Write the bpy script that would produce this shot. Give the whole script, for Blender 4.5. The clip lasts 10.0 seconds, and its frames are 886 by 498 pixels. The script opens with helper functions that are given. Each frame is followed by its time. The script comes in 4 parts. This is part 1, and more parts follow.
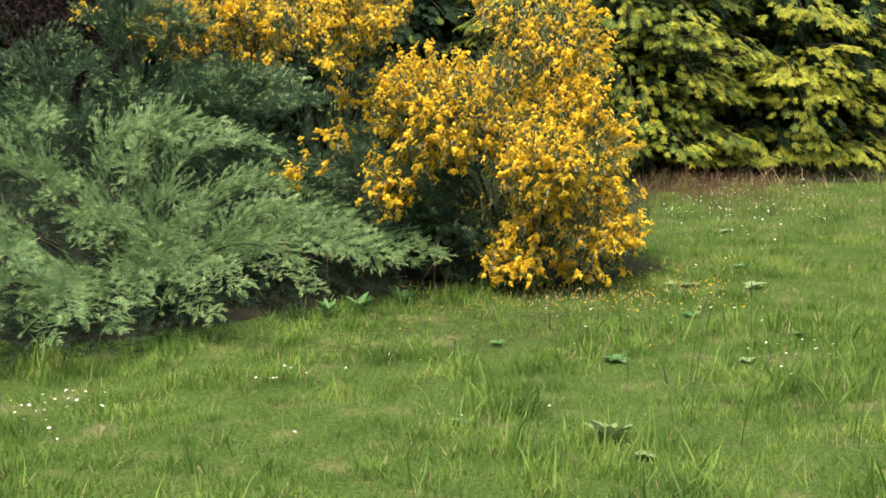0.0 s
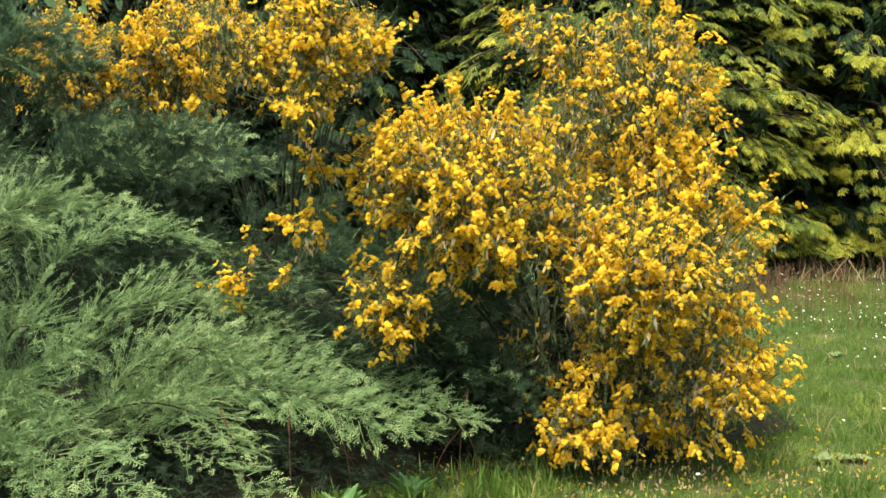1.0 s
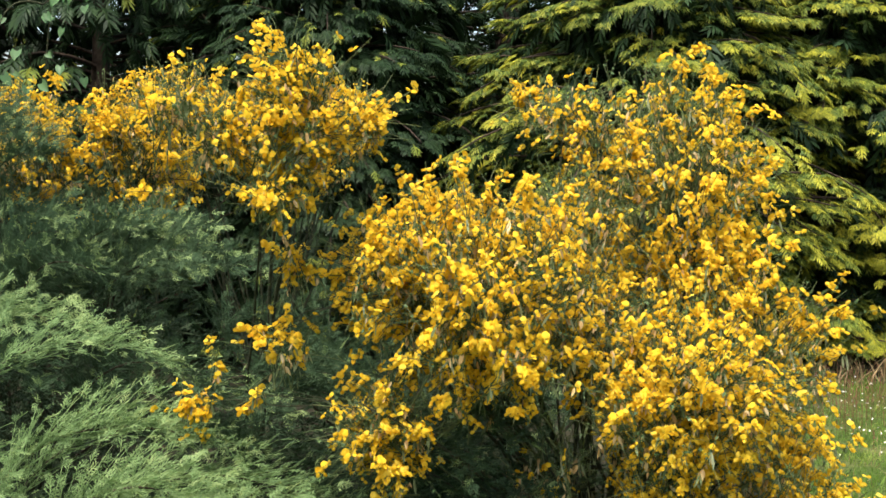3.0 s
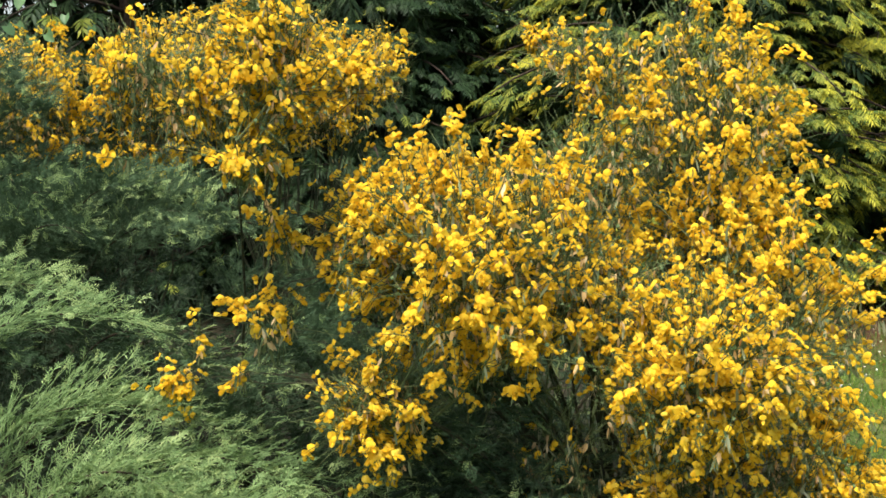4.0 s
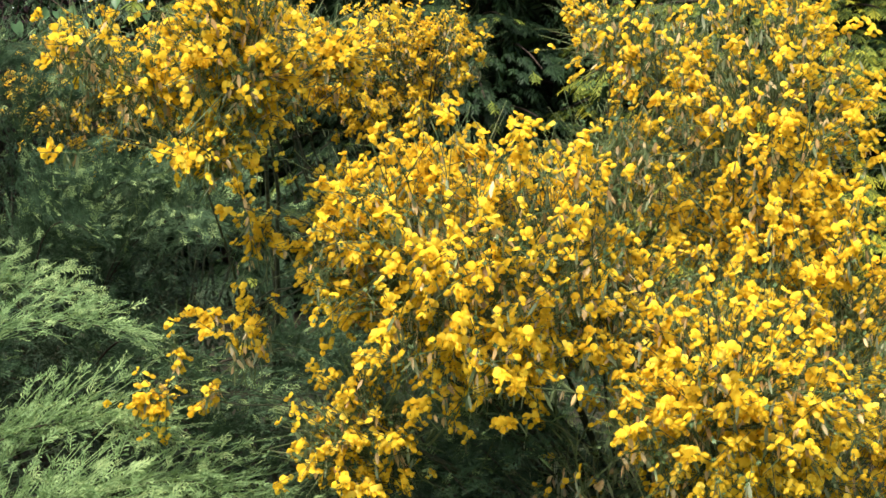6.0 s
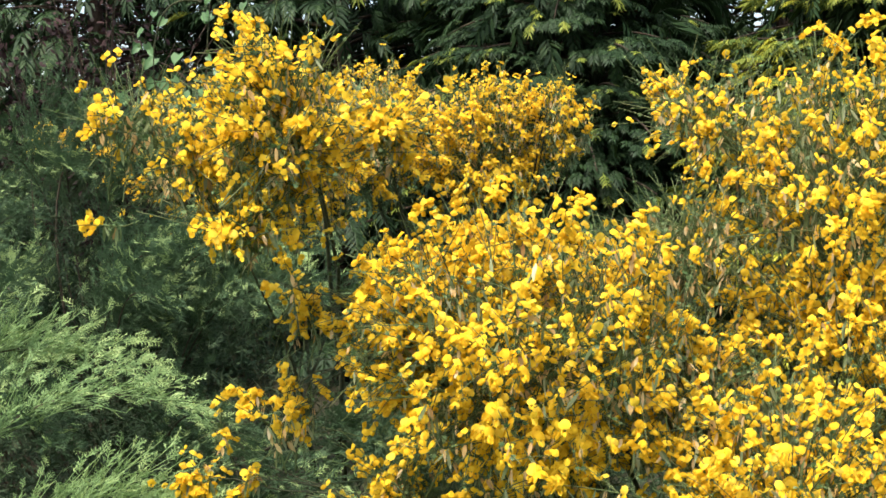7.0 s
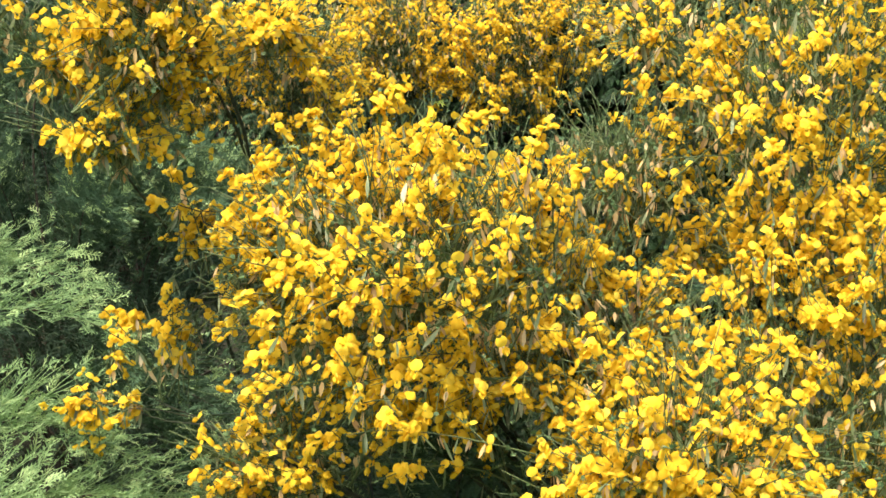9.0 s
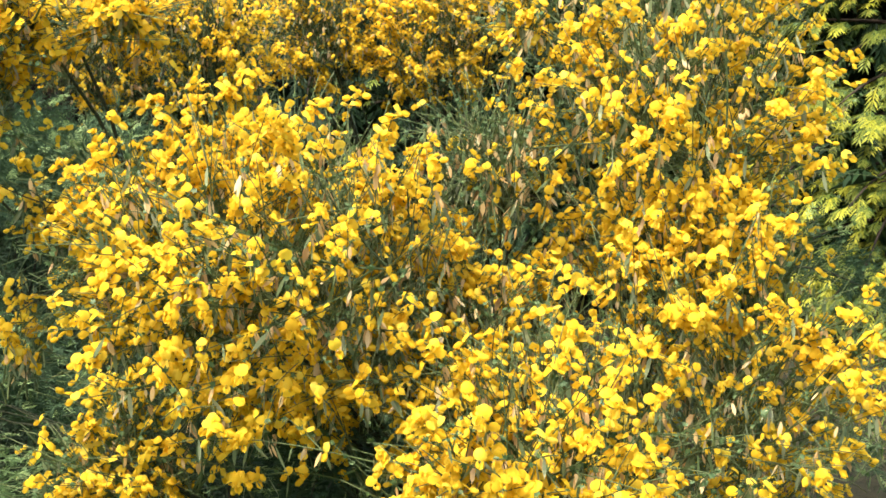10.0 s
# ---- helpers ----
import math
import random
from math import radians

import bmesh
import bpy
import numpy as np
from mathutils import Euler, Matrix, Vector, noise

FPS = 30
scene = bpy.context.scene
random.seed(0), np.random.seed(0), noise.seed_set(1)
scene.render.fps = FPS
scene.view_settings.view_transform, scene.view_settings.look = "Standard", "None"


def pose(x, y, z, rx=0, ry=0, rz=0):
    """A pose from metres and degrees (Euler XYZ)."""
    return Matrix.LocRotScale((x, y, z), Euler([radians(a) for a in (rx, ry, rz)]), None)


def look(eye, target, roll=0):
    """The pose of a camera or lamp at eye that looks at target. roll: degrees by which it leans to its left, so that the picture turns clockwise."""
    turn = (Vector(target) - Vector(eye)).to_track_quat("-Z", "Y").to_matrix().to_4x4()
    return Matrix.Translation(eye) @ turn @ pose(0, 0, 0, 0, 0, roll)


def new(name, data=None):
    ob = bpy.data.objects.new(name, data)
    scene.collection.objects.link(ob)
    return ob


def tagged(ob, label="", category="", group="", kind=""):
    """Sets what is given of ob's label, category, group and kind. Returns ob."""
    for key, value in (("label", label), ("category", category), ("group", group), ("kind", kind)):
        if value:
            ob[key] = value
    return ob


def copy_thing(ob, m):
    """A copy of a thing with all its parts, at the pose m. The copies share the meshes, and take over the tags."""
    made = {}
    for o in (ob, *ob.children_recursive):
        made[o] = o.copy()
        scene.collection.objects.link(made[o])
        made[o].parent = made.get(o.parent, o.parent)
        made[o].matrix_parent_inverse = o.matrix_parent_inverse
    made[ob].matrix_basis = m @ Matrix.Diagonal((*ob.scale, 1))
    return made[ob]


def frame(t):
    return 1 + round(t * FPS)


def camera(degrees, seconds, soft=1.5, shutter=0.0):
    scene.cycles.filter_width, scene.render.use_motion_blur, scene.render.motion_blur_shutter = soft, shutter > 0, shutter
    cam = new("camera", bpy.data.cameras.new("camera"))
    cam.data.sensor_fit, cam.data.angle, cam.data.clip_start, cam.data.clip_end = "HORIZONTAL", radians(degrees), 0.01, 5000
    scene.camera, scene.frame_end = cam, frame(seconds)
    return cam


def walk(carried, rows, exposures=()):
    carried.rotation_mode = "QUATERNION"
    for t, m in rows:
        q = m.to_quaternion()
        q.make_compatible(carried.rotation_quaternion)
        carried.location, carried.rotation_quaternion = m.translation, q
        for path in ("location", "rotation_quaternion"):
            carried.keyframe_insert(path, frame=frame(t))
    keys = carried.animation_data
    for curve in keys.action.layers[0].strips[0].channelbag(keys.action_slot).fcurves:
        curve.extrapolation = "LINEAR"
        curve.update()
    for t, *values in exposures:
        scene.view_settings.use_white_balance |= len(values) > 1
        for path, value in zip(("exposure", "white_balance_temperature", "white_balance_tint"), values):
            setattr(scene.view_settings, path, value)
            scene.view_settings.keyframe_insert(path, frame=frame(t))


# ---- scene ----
# ---- camera and walk ----
cam = camera(36.0, 10.0, soft=1.6)
PATH = [
    (0, (0.566, -3.083, 1.761), (0.401, -0.135, 1.230), -1.06),
    (0.1, (0.562, -1.679, 1.691), (0.408, 1.262, 1.120), -1.84),
    (0.2, (0.294, -0.948, 1.628), (0.258, 2.002, 1.083), -1.74),
    (0.3, (0.115, -0.597, 1.590), (0.150, 2.366, 1.121), -1.37),
    (0.5, (0.043, -0.256, 1.545), (0.088, 2.720, 1.170), -0.64),
    (1, (-0.000, -0.000, 1.550), (0.000, 2.976, 1.168), -0.46),
    (1.5, (-0.022, 0.232, 1.532), (-0.026, 3.200, 1.094), -1.64),
    (2, (-0.026, 0.486, 1.543), (-0.057, 3.479, 1.332), -1.52),
    (2.5, (-0.040, 0.675, 1.530), (-0.054, 3.666, 1.300), -0.66),
    (2.7, (-0.046, 0.761, 1.519), (-0.035, 3.755, 1.328), -0.66),
    (3.8, (0.140, 1.180, 1.598), (0.061, 4.164, 1.298), -1.47),
    (4, (0.180, 1.241, 1.591), (0.045, 4.219, 1.254), -1.83),
    (4.5, (0.290, 1.419, 1.592), (0.138, 4.397, 1.262), -2.17),
    (5, (0.372, 1.538, 1.574), (0.095, 4.497, 1.159), -2.89),
    (5.5, (0.490, 1.638, 1.578), (0.015, 4.576, 1.200), -1.93),
    (5.7, (0.520, 1.692, 1.572), (0.064, 4.634, 1.201), -2.19),
    (6.8, (0.686, 1.958, 1.580), (0.018, 4.874, 1.351), -2.18),
    (7, (0.749, 1.994, 1.580), (-0.025, 4.885, 1.385), -1.69),
    (7.5, (0.830, 2.114, 1.564), (-0.010, 4.983, 1.316), -1.56),
    (8, (0.909, 2.239, 1.574), (0.021, 5.092, 1.308), -1.70),
    (8.5, (1.049, 2.337, 1.561), (-0.013, 5.132, 1.316), -1.47),
    (9, (1.120, 2.431, 1.553), (0.129, 5.238, 1.179), -0.54),
    (9.5, (1.163, 2.543, 1.564), (0.250, 5.372, 1.160), 0.05),
    (10, (1.307, 2.654, 1.567), (0.370, 5.472, 1.142), -0.46),
]
walk(cam, [(t, look(e, g, r)) for t, e, g, r in PATH], exposures=[(0, 1.26), (2.5, 1.3), (4.5, 1.25), (5.5, 1.37), (7.5, 1.58), (9.0, 1.69), (10, 1.75)])

# ---- world and sun: a bright, lightly clouded day ----
world = bpy.data.worlds.new("overcast_sky")
scene.world = world
world.use_nodes = True
wn = world.node_tree.nodes
sky = wn.new("ShaderNodeTexSky")
sky.sky_type = "NISHITA"
sky.sun_disc = False
sky.sun_elevation = radians(65)
sky.sun_rotation = radians(205)
sky.dust_density = 4.0
sky.air_density = 1.0
world.node_tree.links.new(sky.outputs[0], wn["Background"].inputs[0])
wn["Background"].inputs[1].default_value = 0.15
sun = new("sun", bpy.data.lights.new("sun", "SUN"))
sun.data.energy = 2.5
sun.data.angle = radians(20)
sun.data.color = (1.0, 0.96, 0.88)
sun.matrix_world = look((-1.0, -2.15, 5.2), (0, 0, 0))



# ---- materials ----
def node_mat(name):
    m = bpy.data.materials.new(name)
    m.use_nodes = True
    m.node_tree.nodes.clear()
    return m, m.node_tree.nodes, m.node_tree.links


def ramp_node(n, stops):
    r = n.new("ShaderNodeValToRGB")
    while len(r.color_ramp.elements) < len(stops):
        r.color_ramp.elements.new(0.5)
    for el, (p, c) in zip(r.color_ramp.elements, stops):
        el.position, el.color = p, (*c, 1)
    return r


def foliage(name, stops, rough=0.55, trans=0.25, patch=3.0, patch_amount=0.35, gloss=0.22):
    """A leaf or petal: colour varies leaf by leaf and in soft patches; light passes through in part."""
    m, n, l = node_mat(name)
    out = n.new("ShaderNodeOutputMaterial")
    geo, info = n.new("ShaderNodeNewGeometry"), n.new("ShaderNodeObjectInfo")
    tex, co = n.new("ShaderNodeTexNoise"), n.new("ShaderNodeTexCoord")
    tex.inputs["Scale"].default_value = patch
    tex.inputs["Detail"].default_value = 3
    l.new(geo.outputs["Position"], tex.inputs["Vector"])
    add = n.new("ShaderNodeMath")
    add.operation = "ADD"
    l.new(geo.outputs["Random Per Island"], add.inputs[0])
    l.new(info.outputs["Random"], add.inputs[1])
    fr = n.new("ShaderNodeMath")
    fr.operation = "FRACT"
    l.new(add.outputs[0], fr.inputs[0])
    mix = n.new("ShaderNodeMix")
    mix.inputs[0].default_value = patch_amount
    l.new(fr.outputs[0], mix.inputs[2])
    spread = n.new("ShaderNodeMapRange")
    spread.inputs[1].default_value, spread.inputs[2].default_value = 0.3, 0.7
    l.new(tex.outputs["Fac"], spread.inputs[0])
    l.new(spread.outputs[0], mix.inputs[3])
    ramp = ramp_node(n, stops)
    l.new(mix.outputs[0], ramp.inputs[0])
    b = n.new("ShaderNodeBsdfPrincipled")
    b.inputs["Roughness"].default_value = rough
    b.inputs["Specular IOR Level"].default_value = gloss
    tr, sh = n.new("ShaderNodeBsdfTranslucent"), n.new("ShaderNodeMixShader")
    sh.inputs[0].default_value = trans
    l.new(ramp.outputs[0], b.inputs["Base Color"])
    l.new(ramp.outputs[0], tr.inputs[0])
    l.new(b.outputs[0], sh.inputs[1])
    l.new(tr.outputs[0], sh.inputs[2])
    l.new(sh.outputs[0], out.inputs[0])
    return m


def bark(name, dark, light, scale=30.0):
    m, n, l = node_mat(name)
    out, b = n.new("ShaderNodeOutputMaterial"), n.new("ShaderNodeBsdfPrincipled")
    geo, tex = n.new("ShaderNodeNewGeometry"), n.new("ShaderNodeTexNoise")
    tex.inputs["Scale"].default_value, tex.inputs["Detail"].default_value = scale, 6
    l.new(geo.outputs["Position"], tex.inputs["Vector"])
    ramp = ramp_node(n, [(0.3, dark), (0.7, light)])
    bump = n.new("ShaderNodeBump")
    bump.inputs["Strength"].default_value, bump.inputs["Distance"].default_value = 0.6, 0.01
    l.new(tex.outputs["Fac"], ramp.inputs[0])
    l.new(tex.outputs["Fac"], bump.inputs["Height"])
    l.new(ramp.outputs[0], b.inputs["Base Color"])
    l.new(bump.outputs[0], b.inputs["Normal"])
    b.inputs["Roughness"].default_value = 0.85
    b.inputs["Specular IOR Level"].default_value = 0.12
    l.new(b.outputs[0], out.inputs[0])
    return m


def turf():
    """Soil under the lawn: moss, thatch and worn sandy spots."""
    m, n, l = node_mat("turf_soil")
    out, b = n.new("ShaderNodeOutputMaterial"), n.new("ShaderNodeBsdfPrincipled")
    geo = n.new("ShaderNodeNewGeometry")
    fine, wide = n.new("ShaderNodeTexNoise"), n.new("ShaderNodeTexNoise")
    fine.inputs["Scale"].default_value, fine.inputs["Detail"].default_value = 45, 8
    wide.inputs["Scale"].default_value, wide.inputs["Detail"].default_value = 3.5, 5
    l.new(geo.outputs["Position"], fine.inputs["Vector"])
    l.new(geo.outputs["Position"], wide.inputs["Vector"])
    # green kept dark so gaps between the blades look deep and shaded
    green = ramp_node(n, [(0.3, (0.024, 0.044, 0.008)), (0.55, (0.058, 0.090, 0.018)), (0.75, (0.11, 0.13, 0.04))])
    straw = ramp_node(n, [(0.3, (0.08, 0.075, 0.028)), (0.7, (0.19, 0.175, 0.075))])
    mask = ramp_node(n, [(0.54, (0, 0, 0)), (0.76, (1, 1, 1))])
    mix = n.new("ShaderNodeMix")
    mix.data_type = "RGBA"
    l.new(fine.outputs["Fac"], green.inputs[0])
    l.new(fine.outputs["Fac"], straw.inputs[0])
    l.new(wide.outputs["Fac"], mask.inputs[0])
    l.new(mask.outputs[0], mix.inputs[0])
    l.new(green.outputs[0], mix.inputs[6])
    l.new(straw.outputs[0], mix.inputs[7])
    l.new(mix.outputs[2], b.inputs["Base Color"])
    bump = n.new("ShaderNodeBump")
    bump.inputs["Strength"].default_value, bump.inputs["Distance"].default_value = 0.8, 0.02
    l.new(fine.outputs["Fac"], bump.inputs["Height"])
    l.new(bump.outputs[0], b.inputs["Normal"])
    b.inputs["Roughness"].default_value = 0.95
    b.inputs["Specular IOR Level"].default_value = 0.05
    l.new(b.outputs[0], out.inputs[0])
    return m


M_PETAL = foliage("broom_petal", [(0.0, (0.72, 0.425, 0.020)), (0.35, (0.82, 0.53, 0.028)), (0.7, (0.85, 0.595, 0.044)), (1.0, (0.88, 0.66, 0.10))], 0.7, 0.45, 5.0, 0.3, 0.1)
M_WILT = foliage("wilted_petal", [(0.0, (0.38, 0.22, 0.09)), (0.5, (0.62, 0.42, 0.17)), (1.0, (0.72, 0.60, 0.36))], 0.7, 0.3)
M_POD = foliage("seed_pod", [(0.0, (0.13, 0.19, 0.07)), (0.5, (0.28, 0.33, 0.16)), (1.0, (0.50, 0.50, 0.33))], 0.6, 0.2)
M_TWIG = foliage("green_twig", [(0.0, (0.040, 0.058, 0.018)), (0.6, (0.085, 0.112, 0.036)), (1.0, (0.16, 0.165, 0.065))], 0.6, 0.0)
M_LEAF = foliage("broom_leaf", [(0.0, (0.04, 0.085, 0.025)), (0.6, (0.10, 0.16, 0.055)), (1.0, (0.22, 0.28, 0.13))], 0.5, 0.3)
M_STEM = bark("broom_bark", (0.020, 0.024, 0.012), (0.058, 0.060, 0.030), 60)
M_JUNI = foliage("juniper_scale_leaf", [(0.0, (0.095, 0.160, 0.058)), (0.5, (0.170, 0.262, 0.096)), (1.0, (0.26, 0.36, 0.14))], 0.6, 0.25, 1.6, 0.5, 0.12)
M_JUNI_TIP = foliage("juniper_new_growth", [(0.0, (0.18, 0.265, 0.092)), (0.5, (0.255, 0.345, 0.128)), (1.0, (0.34, 0.42, 0.172))], 0.6, 0.25, 1.6, 0.4, 0.12)
# the same juniper leaf with the shade of the back bushes in its colour
M_JUNI_SHADED = foliage("shaded_juniper_leaf", [(0.0, (0.024, 0.048, 0.021)), (0.5, (0.048, 0.086, 0.038)), (1.0, (0.088, 0.135, 0.060))], 0.6, 0.2, 1.6, 0.5, 0.12)
# shade inside the bushes, put into a darker leaf colour
M_JUNI_INNER_SHADE = foliage("shaded_inner_juniper_leaf", [(0.0, (0.014, 0.028, 0.012)), (0.6, (0.030, 0.053, 0.022)), (1.0, (0.05, 0.062, 0.030))], 0.8, 0.1)
M_JBARK = bark("juniper_bark", (0.022, 0.019, 0.012), (0.065, 0.052, 0.032), 40)
M_GOLD = foliage("golden_conifer_leaf", [(0.0, (0.17, 0.19, 0.020)), (0.5, (0.33, 0.325, 0.030)), (1.0, (0.51, 0.47, 0.06))], 0.5, 0.25, 1.2, 0.45, 0.12)
M_LIME = foliage("yellow_green_conifer_leaf", [(0.0, (0.085, 0.125, 0.018)), (0.6, (0.17, 0.20, 0.030)), (1.0, (0.29, 0.29, 0.05))], 0.5, 0.25, 1.2, 0.4, 0.12)
M_GREEN = foliage("green_conifer_leaf", [(0.0, (0.026, 0.050, 0.011)), (0.6, (0.060, 0.102, 0.023)), (1.0, (0.11, 0.155, 0.036))], 0.5, 0.2, 1.2, 0.4, 0.12)
# shade of the back trees and tree insides, put into the leaf colour
M_CONIFER_SHADED = foliage("shaded_conifer_leaf", [(0.0, (0.010, 0.022, 0.009)), (0.6, (0.020, 0.041, 0.014)), (1.0, (0.038, 0.068, 0.022))], 0.5, 0.15, 1.2, 0.4, 0.12)
M_CBARK = bark("conifer_bark", (0.025, 0.018, 0.013), (0.07, 0.05, 0.035), 25)
M_DEAD = foliage("dead_twig", [(0.0, (0.035, 0.024, 0.016)), (1.0, (0.10, 0.07, 0.045))], 0.9, 0.0)
M_GRASS = foliage("grass_blade", [(0.0, (0.040, 0.086, 0.010)), (0.5, (0.122, 0.208, 0.028)), (0.85, (0.25, 0.33, 0.060)), (1.0, (0.38, 0.36, 0.11))], 0.65, 0.35, 2.4, 0.7, 0.25)
M_STRAW = foliage("dry_grass", [(0.0, (0.20, 0.13, 0.06)), (1.0, (0.42, 0.33, 0.17))], 0.8, 0.2)
M_STALK = foliage("dark_grass_stalk", [(0.0, (0.035, 0.05, 0.015)), (1.0, (0.09, 0.12, 0.04))], 0.7, 0.1)
M_WEED = foliage("weed_leaf", [(0.0, (0.05, 0.12, 0.025)), (0.6, (0.10, 0.20, 0.05)), (1.0, (0.19, 0.30, 0.12))], 0.45, 0.25)
M_PALE = foliage("pale_underside_leaf", [(0.0, (0.13, 0.19, 0.06)), (1.0, (0.25, 0.31, 0.13))], 0.6, 0.2)
M_WHITE = foliage("daisy_ray", [(0.0, (0.62, 0.62, 0.57)), (1.0, (0.82, 0.82, 0.79))], 0.6, 0.2)
M_DISC = foliage("daisy_disc", [(0.0, (0.70, 0.45, 0.02)), (1.0, (0.80, 0.58, 0.03))], 0.7, 0.0)
M_RUST = foliage("rusty_seed_head", [(0.0, (0.07, 0.035, 0.018)), (1.0, (0.18, 0.085, 0.04))], 0.8, 0.1)
M_VINE = foliage("climber_leaf", [(0.0, (0.05, 0.11, 0.04)), (1.0, (0.13, 0.23, 0.09))], 0.4, 0.3)
M_PURPLE = foliage("reddish_purple_leaf", [(0.0, (0.010, 0.008, 0.007)), (0.6, (0.026, 0.014, 0.014)), (1.0, (0.05, 0.03, 0.026))], 0.7, 0.15, gloss=0.08)
M_TURF = turf()


# ---- mesh tools ----
def unit(v):
    return v / np.maximum(np.linalg.norm(v, axis=-1, keepdims=True), 1e-9)


def frames_of(way, up):
    """Turns (n, 3, 3) whose columns are side, way and up."""
    y = unit(way)
    x = unit(np.cross(y, up))
    return np.stack([x, y, np.cross(x, y)], -1)


class Soup:
    """Gathers triangles for one mesh."""

    def __init__(self):
        self.v, self.f, self.m, self.n = [], [], [], 0

    def add(self, v, f, mat=0):
        v, f = np.asarray(v, float).reshape(-1, 3), np.asarray(f, int).reshape(-1, 3)
        self.v.append(v)
        self.f.append(f + self.n)
        self.m.append(np.broadcast_to(np.asarray(mat, int), len(f)))
        self.n += len(v)

    def many(self, shape, turns, places, sizes, mat=None):
        v, f, fm = shape
        out = np.einsum("nij,vj->nvi", turns * np.asarray(sizes).reshape(-1, 1, 1), v) + places[:, None, :]
        k = len(places)
        idx = (f[None] + (np.arange(k) * len(v))[:, None, None]).reshape(-1, 3)
        self.add(out.reshape(-1, 3), idx, np.tile(fm, k) if mat is None else mat)

    def tubes(self, curves, radii, sides=3, mat=0):
        """Tapered tubes along curves (n, k, 3), radii (n, k)."""
        n, k, _ = curves.shape
        t = unit(np.gradient(curves, axis=1))
        ref = np.where(np.abs(t[..., 2:3]) > 0.9, [1.0, 0, 0], [0, 0, 1.0])
        a = unit(np.cross(t, ref))
        b = np.cross(t, a)
        ang = np.arange(sides) * 2 * math.pi / sides
        ring = a[:, :, None] * np.cos(ang)[:, None] + b[:, :, None] * np.sin(ang)[:, None]
        v = curves[:, :, None] + ring * radii[:, :, None, None]
        i, j = np.meshgrid(np.arange(k - 1), np.arange(sides), indexing="ij")
        p, q = i * sides + j, i * sides + (j + 1) % sides
        f = np.stack([np.stack([p, q, q + sides], -1), np.stack([p, q + sides, p + sides], -1)], 2).reshape(-1, 3)
        cap = (k - 1) * sides + np.stack([np.zeros(sides - 2, int), np.arange(1, sides - 1), np.arange(2, sides)], -1)
        f = np.concatenate([f, cap])
        self.add(v.reshape(-1, 3), (f[None] + (np.arange(n) * k * sides)[:, None, None]).reshape(-1, 3), mat)

    def mesh(self, name, mats, smooth=True):
        me = bpy.data.meshes.new(name)
        v, f, m = np.concatenate(self.v), np.concatenate(self.f), np.concatenate(self.m)
        me.vertices.add(len(v))
        me.vertices.foreach_set("co", v.astype(np.float32).ravel())
        me.loops.add(len(f) * 3)
        me.loops.foreach_set("vertex_index", f.astype(np.int32).ravel())
        me.polygons.add(len(f))
        me.polygons.foreach_set("loop_start", np.arange(0, len(f) * 3, 3, dtype=np.int32))
        me.polygons.foreach_set("material_index", m.astype(np.int32))
        me.polygons.foreach_set("use_smooth", np.full(len(f), smooth))
        for x in mats:
            me.materials.append(x)
        me.update(calc_edges=True)
        return me


def part(name, mesh, parent, label="", kind=""):
    ob = new(name, mesh)
    ob.parent = parent
    return tagged(ob, label, "", "", kind)


def thing(name, place, label, category, group="", kind=""):
    ob = new(name)
    ob.location = place
    return tagged(ob, label, category, group, kind)


def bezier(a, b, c, k):
    s = np.linspace(0, 1, k)[None, :, None]
    return (1 - s) ** 2 * a[:, None] + 2 * s * (1 - s) * b[:, None] + s * s * c[:, None]


def along(curves, who, s):
    """Points and tangents on curves[who] at s in 0..1."""
    k = curves.shape[1]
    x = np.clip(s, 0, 0.9999) * (k - 1)
    i = x.astype(int)
    w = (x - i)[:, None]
    a, b = curves[who, i], curves[who, i + 1]
    return a * (1 - w) + b * w, unit(b - a)


def grid_shape(fn, rows, cols, mat=0):
    u, w = np.meshgrid(np.linspace(0, 1, rows), np.linspace(-1, 1, cols), indexing="ij")
    v = np.stack(fn(u, w), -1).reshape(-1, 3)
    i, j = np.meshgrid(np.arange(rows - 1), np.arange(cols - 1), indexing="ij")
    p = i * cols + j
    f = np.stack([np.stack([p, p + 1, p + cols + 1], -1), np.stack([p, p + cols + 1, p + cols], -1)], 2).reshape(-1, 3)
    return v, f, np.full(len(f), mat)


def joined(*shapes):
    v, f, m, n = [], [], [], 0
    for a, b, c in shapes:
        v.append(a), f.append(b + n), m.append(c)
        n += len(a)
    return np.concatenate(v), np.concatenate(f), np.concatenate(m)


def noise_at(p, scale, seed=0.0):
    return np.array([noise.noise(Vector((x * scale + seed, y * scale - seed, z * scale + 0.37 * seed))) for x, y, z in p])


